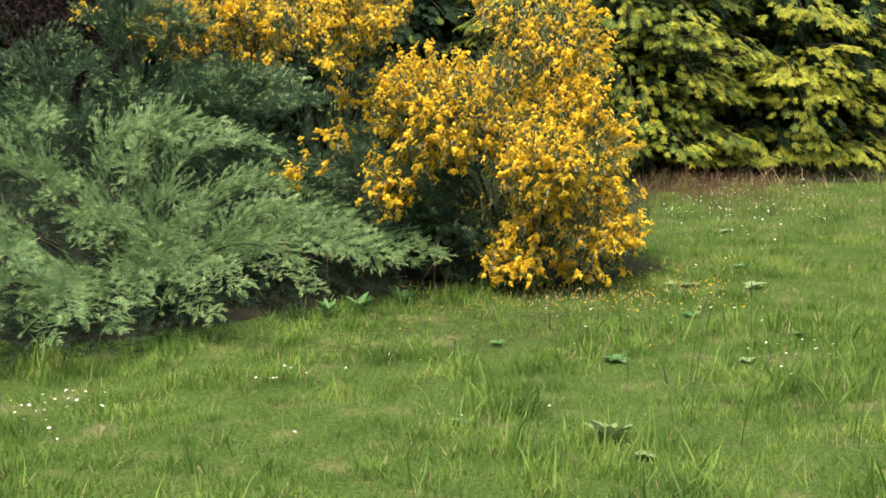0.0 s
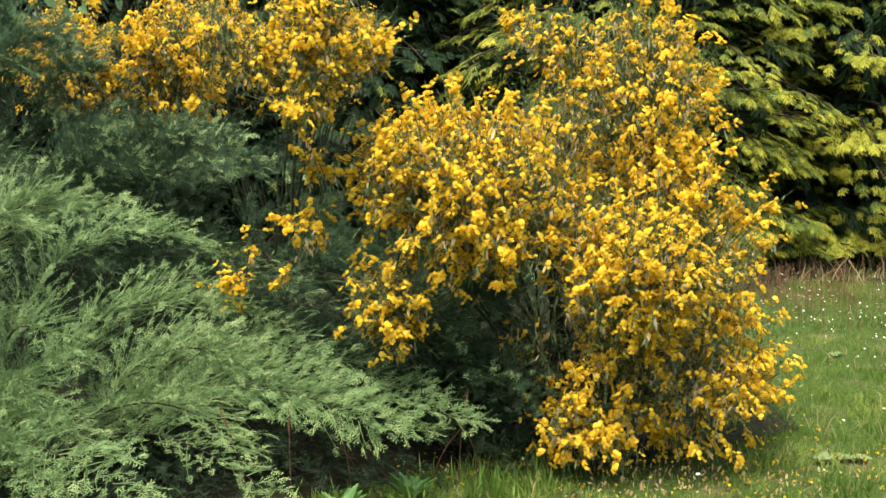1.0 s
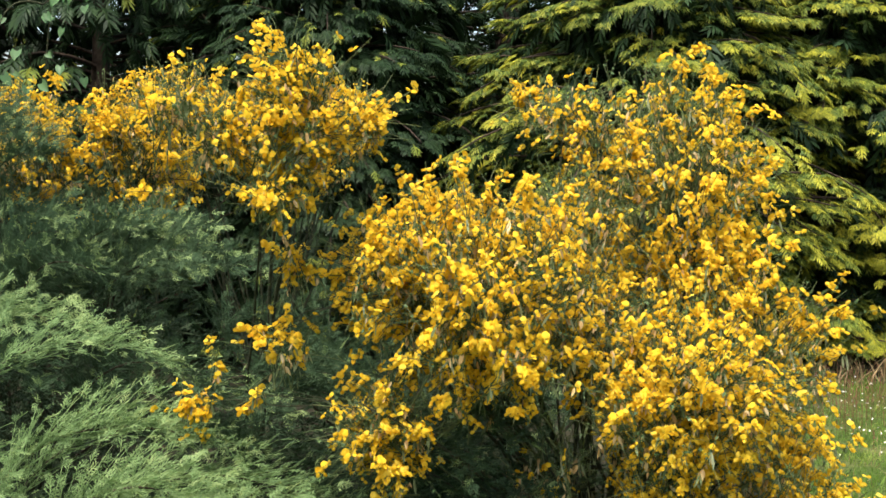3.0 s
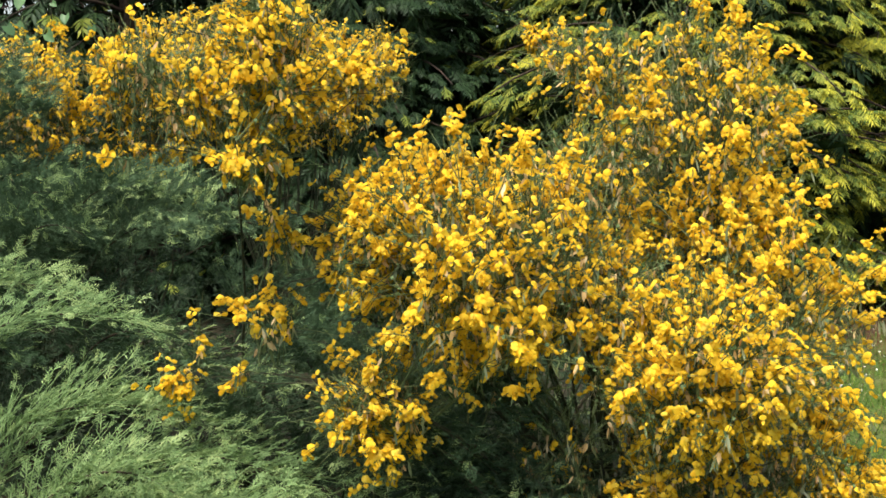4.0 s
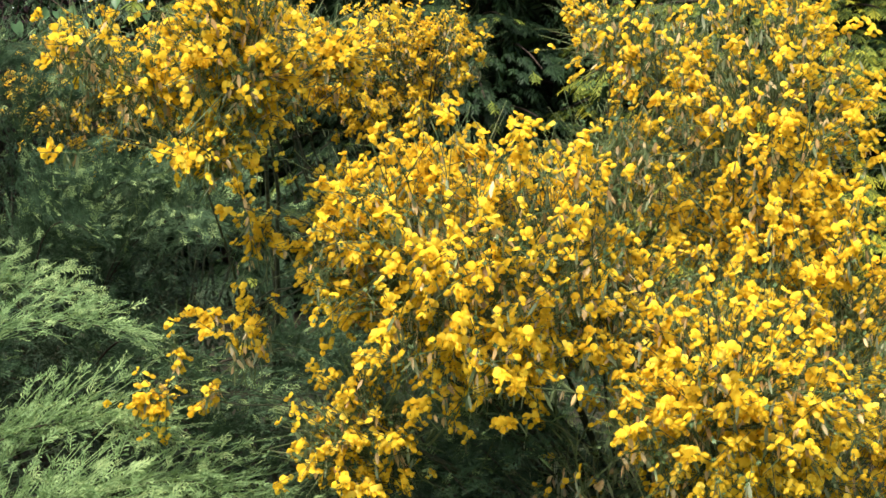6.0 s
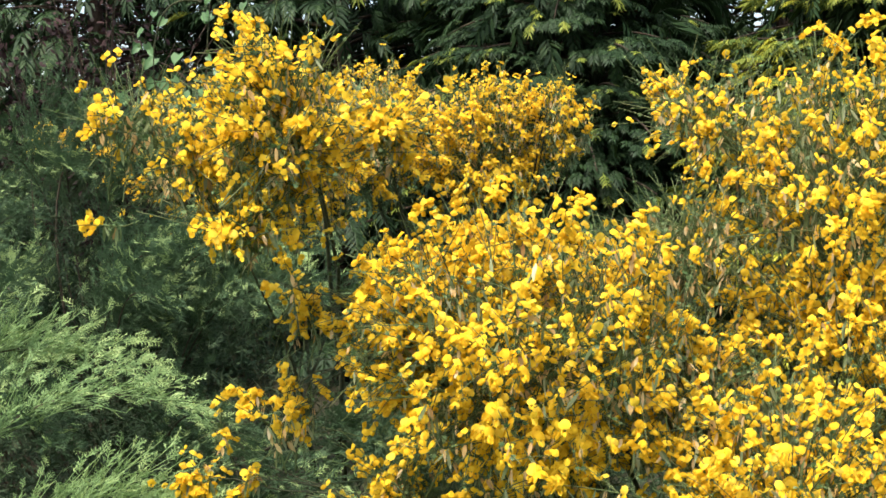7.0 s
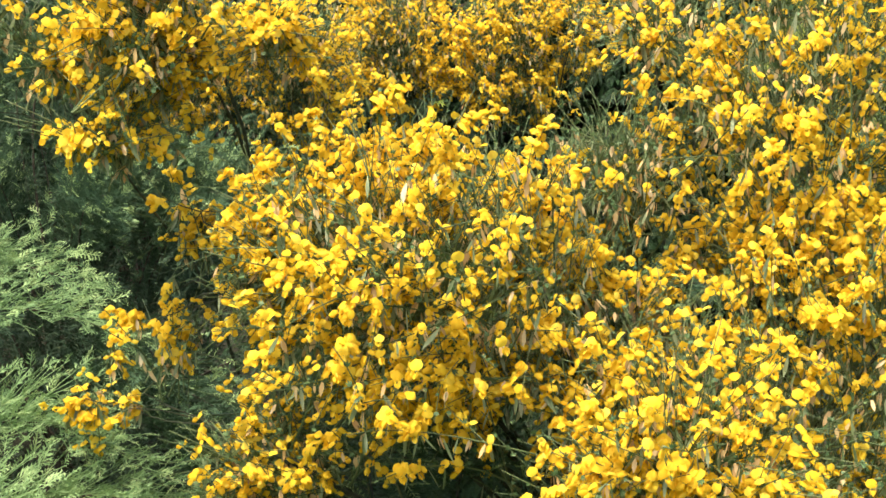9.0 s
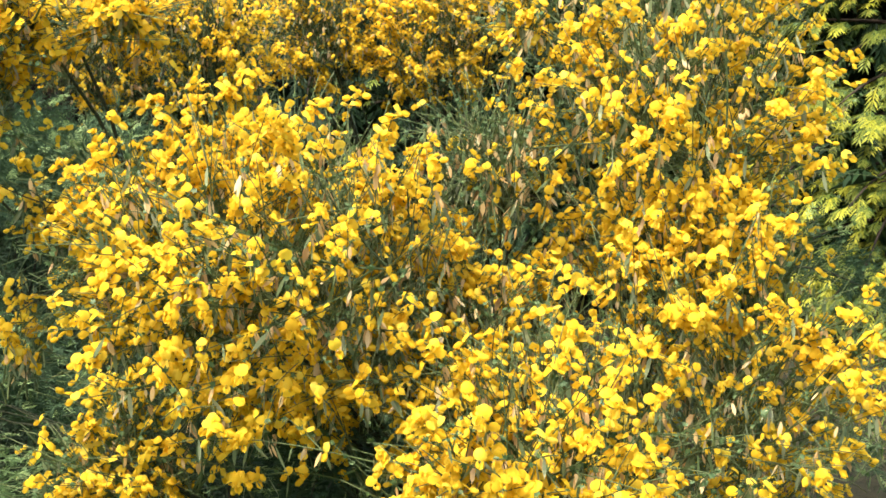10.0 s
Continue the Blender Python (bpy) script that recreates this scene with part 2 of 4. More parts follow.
# ---- broom bushes ----
def broom_flower(fine, opening):
    """A pea flower about one unit tall: banner, two wings and a keel, with a green calyx. It faces +y."""
    r, c = (4, 4) if fine else (3, 3)

    def banner(u, w):
        wide = 0.40 * np.sin(u * 2.5 + 0.32) ** 0.6
        return w * wide, 0.05 - 0.30 * opening * u * u - 0.16 * w * w * (0.4 + u), 0.02 + 0.60 * u - 0.10 * w * w * u

    def keel(u, w):
        wide = 0.19 * np.sin(u * 2.5 + 0.35)
        return w * wide, 0.05 + 0.50 * u - 0.06 * w * w, -0.10 - 0.20 * u - 0.18 * (1 - w * w) * np.sin(u * 2.6 + 0.3)

    def wing(side):
        def fn(u, w):
            return side * (0.05 + 0.21 * np.sin(u * 2.5 + 0.25) * (1 - 0.45 * w * w)), 0.03 + 0.54 * u, -0.02 - 0.18 * u + 0.21 * w * np.sin(u * 2.4 + 0.45)
        return fn

    def calyx(u, w):
        return 0.11 * w * (1 - 0.3 * u), -0.22 + 0.30 * u, -0.02 + 0.10 * (1 - w * w)

    return joined(grid_shape(banner, r, c), grid_shape(keel, 3, 3), grid_shape(wing(1), 3, 3 if fine else 2), grid_shape(wing(-1), 3, 3 if fine else 2), grid_shape(calyx, 2, 3, 1))


def pod_shape():
    def side(s):
        return lambda u, w: (w * 0.095 * np.sin(u * 2.9 + 0.12), s * 0.035 * np.sin(u * 3.0) * (1 - w * w) + 0.06 * u * u, -u)
    return joined(grid_shape(side(1), 4, 2), grid_shape(side(-1), 4, 2))


def wilt_shape():
    return joined(grid_shape(lambda u, w: (w * 0.15 * np.sin(u * 2.8 + 0.3), 0.12 * w * w + 0.1 * u, -0.9 * u), 4, 2),
                  grid_shape(lambda u, w: (0.1 + w * 0.09 * np.sin(u * 2.8 + 0.3), 0.12 - 0.1 * w * w, -0.7 * u), 3, 2))


def leaflet_shape():
    return joined(*[grid_shape(lambda u, w, a=a: (a * 0.45 * u + w * 0.26 * (1.15 - u), 0.9 * u * (1 - 0.2 * abs(a)), 0.10 * w * w + 0.15 * u), 2, 2) for a in (-1, 0, 1)])


FLOWERS = [broom_flower(True, o) for o in (0.3, 0.8, 1.2)]
FLOWERS_FAR = [broom_flower(False, o) for o in (0.4, 1.0)]
FLOWER_MESHES = []
for shape in FLOWERS:
    v, f, m = shape
    # the calyx carries the banner, the keel and the two wings
    cuts, made = (("banner", 0, 16), ("keel", 16, 25), ("wing", 25, 34), ("wing", 34, 43), ("flower", 43, 49)), []
    for piece, lo, hi in cuts:
        s = Soup()
        q = (f[:, 0] >= lo) & (f[:, 0] < hi)
        s.add(v[lo:hi], f[q] - lo, 0)
        made.append((piece, s.mesh(piece, [M_LEAF if piece == "flower" else M_PETAL])))
    FLOWER_MESHES.append((made[-1][1], made[:-1]))


def broom(label, root, lobes, twigs, seed, near=0, pods=1.0, limb_count=9, flower_size=0.0288, thick=0.013, limb_least=2, upright=0.0):
    """A broom bush: limbs from the root into each lobe of the crown, arching green twigs, flowers, pods and small leaves.
    lobes: centre, radii, share of twigs, flowers a twig."""
    g = np.random.default_rng(seed)
    root = np.array(root, float)
    bush = thing("broom_bush", root, label, "shrub", "flowering broom bushes")
    cen, rad = np.array([l[0] for l in lobes]), np.array([l[1] for l in lobes])
    share, full = np.array([l[2] for l in lobes], float), np.array([l[3] for l in lobes], float)
    # limbs
    who = np.repeat(np.arange(len(lobes)), np.maximum(np.round(limb_count * np.sqrt(share / share.max())), limb_least).astype(int))
    nl = len(who)
    d = unit(g.normal(size=(nl, 3)) + [0, 0, 0.35])
    end = cen[who] + rad[who] * d * g.uniform(0.3, 0.72, (nl, 1))
    end[:, 2] = np.maximum(end[:, 2], 0.12)
    start = root + g.normal(size=(nl, 3)) * [0.06, 0.06, 0]
    mid = start * (0.45 + upright) + end * (0.55 - upright)
    mid[:, 2] += upright * (end[:, 2] - start[:, 2]) * 1.5
    mid[:, 2] = np.maximum(mid[:, 2] * 0.9, 0.05) + 0.12 * g.uniform(-0.3, 1, nl)
    mid += g.normal(size=(nl, 3)) * [0.07, 0.07, 0.03]
    # a small outlying tuft forks off the nearest larger limb
    fork = bezier(start, mid, end, 10)
    stout = np.where(share[who] > 0.2)[0]
    for i in np.where(share[who] <= 0.2)[0]:
        q = fork[stout][:, 4:9].reshape(-1, 3)
        start[i] = q[np.argmin(((q - end[i]) ** 2).sum(1))]
        mid[i] = start[i] * 0.5 + end[i] * 0.5 + [0, 0, 0.05]
    limbs = bezier(start, mid, end, 10)
    limbs[:, 1:-1] += g.normal(size=(nl, 8, 3)) * 0.008
    limb_parts = []
    for i in range(nl):
        s = Soup()
        taper = thick * g.uniform(0.5, 1.0) * (0.3 if share[who[i]] <= 0.2 else 1.0) * np.linspace(1, 0.22, 10)
        s.tubes(limbs[i:i + 1] - root, taper[None], 6)
        limb_parts.append(part("limb", s.mesh("limb", [M_STEM]), bush))
    # twigs
    lob = g.choice(len(lobes), twigs * 3, p=share / share.sum())
    d = unit(g.normal(size=(len(lob), 3)) + [0, -0.15, 0.25])
    tip = cen[lob] + rad[lob] * d * g.uniform(0.72, 1.12, (len(lob), 1)) ** 1.0
    inside = np.zeros(len(lob), bool)
    for j in range(len(lobes)):
        q = (tip - cen[j]) / rad[j]
        inside |= (np.linalg.norm(q, axis=1) < 0.74) & (lob != j)
    keep = np.where(~inside & (tip[:, 2] > 0.04))[0][:twigs]
    lob, tip = lob[keep], tip[keep]
    n = len(keep)
    outward = unit((tip - cen[lob]) / rad[lob])
    way = unit(outward * 0.75 + unit(tip - root) * 0.35 + [0, 0, 0.2] + g.normal(size=(n, 3)) * 0.28)
    span = np.minimum(g.uniform(0.28, 0.52, n), 0.07 + 0.9 * rad[lob].mean(1))[:, None]
    heel = tip - way * span - [0, 0, 0.05]
    flat = limbs[:, 3:].reshape(-1, 3)
    near_limb = np.array([np.argmin(((flat - h) ** 2).sum(1)) for h in heel])
    q = flat[near_limb]
    far = np.linalg.norm(heel - q, axis=1, keepdims=True)
    q = np.where(far > 0.6, heel + (q - heel) * 0.6 / np.maximum(far, 1e-6), q)
    q = heel + (q - heel) * g.uniform(0.35, 1.0, (n, 1))
    bend = heel + way * span * 0.35 + [0, 0, 0.03]
    curve = bezier(q, bend, tip, 9)
    droop = (np.linspace(0, 1, 9) ** 3)[None, :] * g.uniform(0, 0.10, (n, 1))
    curve[:, :, 2] = np.maximum(curve[:, :, 2] - droop, 0.02)
    thin = np.linspace(0.0026, 0.0009, 9)[None] * g.uniform(0.7, 1.2, (n, 1))
    first = np.argsort(tip[:, 1])
    for i in first[:near // 2]:
        s = Soup()
        s.tubes(curve[i:i + 1] - root, thin[i:i + 1], 3)
        part("twig", s.mesh("twig", [M_TWIG]), limb_parts[near_limb[i] // 7])
    s = Soup()
    s.tubes(curve[first[near // 2:]] - root, thin[first[near // 2:]], 3)
    # finer side twigs
    k = n * 3
    shoot_of = g.integers(0, n, k)
    p, t = along(curve, shoot_of, g.uniform(0.25, 0.8, k))
    side = unit(t + g.normal(size=(k, 3)) * 0.45 + [0, 0, 0.1])
    ln = g.uniform(0.08, 0.2, (k, 1))
    small = bezier(p, p + side * ln * 0.5, p + side * ln + [0, 0, -0.01], 4)
    s.tubes(small - root, np.linspace(0.0016, 0.0008, 4)[None].repeat(k, 0), 3)
    part("twig_mass", s.mesh("twig_mass", [M_TWIG]), bush, "thin ridged green twigs", "stuff")
    # flowers
    patch = np.clip(0.9 + 2.2 * noise_at(tip, 3.6, seed) + 1.6 * noise_at(tip, 8.5, seed + 3.0), 0.08, 2.3)
    many = g.poisson(full[lob] * patch)
    who = np.repeat(np.arange(n), many)
    kk = len(who)
    on_small = g.random(kk) < 0.3
    tuft = g.uniform(0.5, 1.0, (n, 3))
    sp = np.clip(tuft[who, g.integers(0, 2, kk)] + g.normal(size=kk) * 0.03, 0.3, 1)
    p1, t1 = along(curve, who, sp)
    own_twig = np.argsort(shoot_of)
    where = np.searchsorted(shoot_of[own_twig], who)
    on_small &= shoot_of[own_twig[np.minimum(where, k - 1)]] == who
    p2, t2 = along(small, own_twig[np.minimum(where, k - 1)], g.uniform(0.25, 1.0, kk))
    use = on_small
    p, t = np.where(use[:, None], p2, p1), np.where(use[:, None], t2, t1)
    face = unit(np.where(use[:, None], unit(p - root), outward[who]) * 0.7 * [1, 1, 0.3] + g.normal(size=(kk, 3)) * [0.7, 0.7, 0.28])
    pos = p + face * 0.012 + g.normal(size=(kk, 3)) * 0.006
    pos[:, 2] = np.maximum(pos[:, 2], 0.03)
    turn = frames_of(face, np.array([0, 0, 1.0]) + g.normal(size=(kk, 3)) * 0.25)
    size = flower_size * g.uniform(0.75, 1.15, kk)
    rank = np.argsort(pos[:, 1] - 0.15 * pos[:, 2])
    singles, rest = rank[:near], rank[near:]
    for i in singles:
        ob = part("flower", FLOWER_MESHES[i % 3][0], bush)
        ob.matrix_local = Matrix.LocRotScale(Vector(pos[i] - root), Matrix(turn[i].tolist()).to_quaternion(), [size[i]] * 3)
        for piece, me in FLOWER_MESHES[i % 3][1]:
            part(piece, me, ob)
    s = Soup()
    kinds = FLOWERS if near else FLOWERS_FAR
    for j, shape in enumerate(kinds):
        m = rest[j::len(kinds)]
        s.many(shape, turn[m], pos[m] - root, size[m])
    part("blossom", s.mesh("blossom", [M_PETAL, M_LEAF]), bush, "dense golden-yellow pea flowers", "stuff")
    # pods and wilted flowers hang below
    s = Soup()
    c = int(n * 7.5 * pods)
    who = g.integers(0, n, c)
    p, t = along(curve, who, g.uniform(0.35, 0.85, c))
    way = unit(np.array([0, 0, 1.0]) + g.normal(size=(c, 3)) * 0.3)
    turn = np.stack([unit(np.cross(way, g.normal(size=(c, 3)))), np.zeros((c, 3)), way], -1)
    turn[:, :, 1] = np.cross(turn[:, :, 2], turn[:, :, 0])
    dry = g.random(c) < 0.4
    p = p + outward[who] * g.uniform(0.0, 0.018, (c, 1)) * [1, 1, 0.2]
    s.many(pod_shape(), turn[~dry], p[~dry] - root, g.uniform(0.028, 0.052, (~dry).sum()), 0)
    s.many(wilt_shape(), turn[dry], p[dry] - root, g.uniform(0.022, 0.038, dry.sum()), 1)
    part("pod_mass", s.mesh("pod_mass", [M_POD, M_WILT]), bush, "hanging grey-green pods and wilted orange flowers", "stuff")
    # leaves
    s = Soup()
    c = n * 9
    who = g.integers(0, n, c)
    p, t = along(curve, who, g.uniform(0.3, 1.0, c))
    c2 = n * 6
    pb, tb = along(small, g.integers(0, k, c2), g.uniform(0.1, 1.0, c2))
    p, t = np.concatenate([p, pb]), np.concatenate([t, tb])
    turn = frames_of(unit(t * 0.5 + g.normal(size=p.shape) * 0.6), g.normal(size=p.shape) * 0.4 + [0, 0, 1])
    s.many(leaflet_shape(), turn, p - root, g.uniform(0.008, 0.015, len(p)))
    part("leaves", s.mesh("leaves", [M_LEAF]), bush, "tiny grey-green leaflets in threes", "stuff")
    return bush


broom("large rounded broom bush covered in golden-yellow flowers beside the lawn", (0.55, 5.75, 0.0), [
    ((0.09, 5.20, 1.17), (0.42, 0.60, 0.38), 2.3, 9.0),
    ((-0.16, 5.15, 1.24), (0.22, 0.30, 0.22), 0.75, 8.0),
    ((-0.50, 5.20, 1.29), (0.12, 0.14, 0.07), 0.06, 11.0),
    ((0.83, 5.85, 1.44), (0.40, 0.50, 0.50), 1.7, 8.0),
    ((0.42, 5.45, 1.04), (0.28, 0.34, 0.20), 0.8, 4.0),
    ((0.42, 5.65, 1.36), (0.22, 0.26, 0.18), 0.4, 1.2),
    ((0.48, 5.95, 1.74), (0.16, 0.22, 0.14), 0.25, 6.0),
    ((0.36, 6.20, 1.76), (0.08, 0.10, 0.12), 0.06, 8.0),
    ((0.34, 5.30, 0.50), (0.24, 0.22, 0.24), 0.21, 0.7),
    ((1.00, 5.55, 0.85), (0.36, 0.55, 0.52), 1.6, 9.5),
    ((0.72, 5.05, 0.86), (0.36, 0.42, 0.29), 1.3, 9.0),
    ((0.96, 5.35, 0.40), (0.42, 0.50, 0.37), 1.5, 9.0),
    ((0.62, 5.12, 0.38), (0.20, 0.24, 0.30), 0.5, 8.0),
    ((0.50, 5.06, 0.26), (0.22, 0.20, 0.18), 0.35, 8.0),
    ((-0.21, 5.03, 0.74), (0.16, 0.18, 0.19), 0.42, 11.0),
    ((-0.52, 5.14, 1.02), (0.12, 0.14, 0.12), 0.09, 11.0),
    ((-0.80, 5.24, 0.78), (0.07, 0.04, 0.03), 0.016, 7.0),
    ((-0.60, 5.10, 0.82), (0.05, 0.05, 0.03), 0.02, 8.0),
    ((-0.77, 5.30, 0.91), (0.04, 0.04, 0.03), 0.015, 7.0),
], 2020, 11, near=300)
broom("tall leaning broom bush with sparse lower stems and yellow flower heads", (-0.82, 6.3, 0.0), [
    ((-0.46, 5.00, 1.72), (0.19, 0.20, 0.25), 0.85, 8.0),
    ((-0.49, 4.88, 1.48), (0.10, 0.12, 0.07), 0.205, 7.0),
    ((-0.26, 5.18, 1.68), (0.10, 0.14, 0.09), 0.16, 7.0),
    ((-0.68, 5.00, 1.64), (0.12, 0.12, 0.10), 0.16, 5.0),
    ((-0.82, 4.95, 1.76), (0.12, 0.12, 0.07), 0.09, 6.0),
    ((-0.86, 4.93, 1.48), (0.05, 0.05, 0.03), 0.015, 4.0),
], 230, 12, near=0, limb_count=2, thick=0.015, limb_least=1, upright=0.4)
broom("broom bush with golden flowers overhanging the dark juniper", (-1.9, 8.5, 0.0), [
    ((-2.22, 8.15, 1.68), (0.40, 0.35, 0.40), 1.1, 9.0),
    ((-1.62, 8.15, 1.66), (0.38, 0.35, 0.42), 1.1, 9.0),
    ((-3.05, 8.30, 1.78), (0.15, 0.15, 0.12), 0.07, 6.0),
], 420, 13, near=0)
broom("distant broom bush with golden flowers against the dark trees", (-1.2, 9.7, 0.0), [
    ((-1.62, 9.35, 1.80), (0.40, 0.35, 0.42), 1.0, 11.0),
    ((-0.95, 9.35, 1.74), (0.46, 0.35, 0.40), 1.1, 11.0),
    ((-0.50, 9.30, 1.82), (0.20, 0.22, 0.26), 0.3, 8.0),
], 600, 14, near=0)


# ---- juniper ----
def juniper_spray(seed, sides=12):
    """A feathery sprig one unit long: an axis with forked side shoots in order, all narrow leafy blades."""
    g = np.random.default_rng(seed)
    bases, ways, lens, wid = [np.zeros(3)], [np.array([0, 1.0, 0])], [1.0], [0.06]
    for i in range(sides):
        u = 0.04 + 0.80 * i / sides
        sgn = 1 if i % 2 else -1
        a = math.radians(g.uniform(38, 54))
        w = unit(np.array([sgn * math.sin(a), math.cos(a), g.uniform(-0.12, 0.30)]))
        ln = (0.44 * (1 - 0.60 * u)) * g.uniform(0.85, 1.15)
        b = np.array([0, u, 0])
        bases.append(b), ways.append(w), lens.append(ln), wid.append(0.054)
        a2 = a + sgn * math.radians(g.uniform(18, 34))
        bases.append(b + w * ln * g.uniform(0.25, 0.5)), ways.append(unit(np.array([sgn * math.sin(a2), math.cos(a2), g.uniform(-0.2, 0.4)])))
        lens.append(ln * g.uniform(0.45, 0.65)), wid.append(0.050)
    b, w, ln, wd = np.array(bases), np.array(ways), np.array(lens), np.array(wid)
    n = len(b)
    fr = frames_of(w, g.normal(size=(n, 3)) * 0.5 + [0, 0, 1])
    x = fr[:, :, 0] * wd[:, None] * 0.5
    mid = b + w * ln[:, None] * 0.45
    v = np.stack([b, mid - x, b + w * ln[:, None], mid + x], 1).reshape(-1, 3)
    v[:, 2] -= 0.10 * v[:, 1] ** 2
    f = np.array([[0, 1, 2], [0, 2, 3]])
    return v, (f[None] + (np.arange(n) * 4)[:, None, None]).reshape(-1, 3), np.zeros(n * 2, int)


INNER = [juniper_spray(34, 7), juniper_spray(35, 7)]
for shape in INNER:
    shape[0][:] = shape[0] * [1.2, 1, 1.2]
SPRAYS = [juniper_spray(31, 8), juniper_spray(32, 9), juniper_spray(33, 8)]
SPRAY_MESHES = {}
for mat in (M_JUNI, M_JUNI_SHADED, M_JUNI_TIP):
    for j, shape in enumerate(SPRAYS):
        s = Soup()
        s.add(shape[0], shape[1], shape[2])
        SPRAY_MESHES[mat.name, j] = s.mesh("sprig", [mat])


def juniper(label, root, tips, seed, tip_light=0.5, drift=(0.45, -0.35), near=300, per=66, base=M_JUNI, inner_fill=30):
    """A spreading juniper: limbs rise from the root and arch out into flat feathered plumes. tips: (n, 3)."""
    g = np.random.default_rng(seed)
    root = np.array(root, float)
    bush = thing("juniper_bush", root, label, "shrub", "spreading juniper bushes")
    n = len(tips)
    up = np.array([0, 0, 1.0])
    head = unit((tips - root) * [1, 1, 0])
    head = unit(head * 0.5 + np.array([*drift, 0]) * 1.3 + g.normal(size=(n, 3)) * [0.20, 0.20, 0])
    rise = g.uniform(0.0, 0.30, (n, 1))
    head = unit(head + up * rise)
    plume = g.uniform(0.6, 1.05, n)
    start = root + (tips - root) * g.uniform(0.02, 0.25, (n, 1))
    start[:, 2] = 0.06
    bend = tips - head * plume[:, None] * 1.15
    bend[:, 2] = np.maximum(tips[:, 2] + 0.07, 0.2)
    limbs = bezier(start, bend, tips, 16)
    limbs[:, :, 2] -= (np.linspace(0, 1, 16) ** 5)[None] * g.uniform(0.02, 0.16, (n, 1))
    limbs[:, :, 2] = np.maximum(limbs[:, :, 2], 0.04)
    limb_parts = []
    for i in range(n):
        s = Soup()
        s.tubes(limbs[i:i + 1] - root, np.linspace(0.009, 0.0016, 16)[None] * g.uniform(0.6, 1.1), 4)
        limb_parts.append(part("limb", s.mesh("limb", [M_JBARK]), bush))
    length = np.linalg.norm(np.diff(limbs, axis=1), axis=2).sum(1)
    k = n * per
    who = np.repeat(np.arange(n), per)
    lead = np.tile(np.linspace(0, 1, per), n)
    sp = np.clip(1 - (1 - lead) * np.minimum(plume * 1.25, length * 0.9)[who] / length[who], 0.03, 0.992)
    p, t = along(limbs, who, sp)
    roll = g.normal(size=(n, 3))[who] * 0.30
    side = unit(np.cross(t, up + roll)) * np.where(np.arange(k) % 2, 1.0, -1.0)[:, None]
    fan = unit(np.cross(side, t)) * np.where(np.arange(k) % 2, 1.0, -1.0)[:, None]
    phi = np.radians(g.uniform(-14, 58, (k, 1)))
    way = unit(t * g.uniform(0.8, 1.0, (k, 1)) + (side * np.cos(phi) + fan * np.sin(phi)) * g.uniform(0.7, 1.15, (k, 1)))
    wide = (0.03 + 0.19 * np.sin(np.clip(1 - lead, 0, 1) * 2.5 + 0.12))[:, None] * g.uniform(0.7, 1.2, (k, 1))
    shoots = bezier(p, p + way * wide * 0.5, p + way * wide + t * wide * 0.25 - up * 0.01, 4)
    who2 = np.repeat(np.arange(k), 5)
    s2 = np.tile(np.array([0.06, 0.3, 0.52, 0.75, 0.97]), k) + g.uniform(-0.1, 0.1, k * 5)
    q, t2 = along(shoots, who2, np.clip(s2, 0, 0.99))
    w2 = unit(t2 + unit(g.normal(size=q.shape)) * 0.60 + up * 0.22)
    turn = frames_of(w2, up + roll[who2] + g.normal(size=q.shape) * 0.35)
    size = g.uniform(0.040, 0.074, len(q))
    q[:, 2] = np.maximum(q[:, 2], 0.03)
    glow = g.normal(size=n)[who][who2] * 0.3
    # pale new-growth tips; tip_light also colours how lit each bush looks
    bright = g.random(len(q)) < tip_light * np.clip(0.15 + lead[who2] * 0.9 + glow, 0, 1) * np.clip(1.5 * s2 - 0.25, 0, 1)
    rank = np.argsort(q[:, 1] + 0.1 * g.random(len(q)))
    for i in rank[:near]:
        ob = part("sprig", SPRAY_MESHES[(M_JUNI_TIP if bright[i] else base).name, i % 3], limb_parts[who[who2[i]]])
        ob.matrix_local = Matrix.LocRotScale(Vector(q[i] - root), Matrix(turn[i].tolist()).to_quaternion(), [size[i]] * 3)
    rest = np.zeros(len(q), bool)
    rest[rank[near:]] = True
    s = Soup()
    for j, shape in enumerate(SPRAYS):
        for lit in (False, True):
            m = np.where(rest & (bright == lit) & (np.arange(len(q)) % 3 == j))[0]
            s.many(shape, turn[m], q[m] - root, size[m], 1 if lit else 0)
    s.tubes(shoots - root, np.linspace(0.002, 0.001, 4)[None].repeat(k, 0), 3, 0)
    # foliage inside, under the plumes, coloured dark for the shade there
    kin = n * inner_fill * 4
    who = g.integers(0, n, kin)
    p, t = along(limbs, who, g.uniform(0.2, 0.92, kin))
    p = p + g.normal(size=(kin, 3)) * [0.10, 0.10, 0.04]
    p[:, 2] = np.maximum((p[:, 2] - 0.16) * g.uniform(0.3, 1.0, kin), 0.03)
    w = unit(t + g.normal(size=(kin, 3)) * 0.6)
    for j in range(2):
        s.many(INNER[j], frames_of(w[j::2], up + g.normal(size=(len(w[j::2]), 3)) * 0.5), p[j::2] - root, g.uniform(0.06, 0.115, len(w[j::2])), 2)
    part("foliage", s.mesh("foliage", [base, M_JUNI_TIP, M_JUNI_INNER_SHADE]), bush, "feathery blue-green and grey-green sprays", "stuff")
    return bush


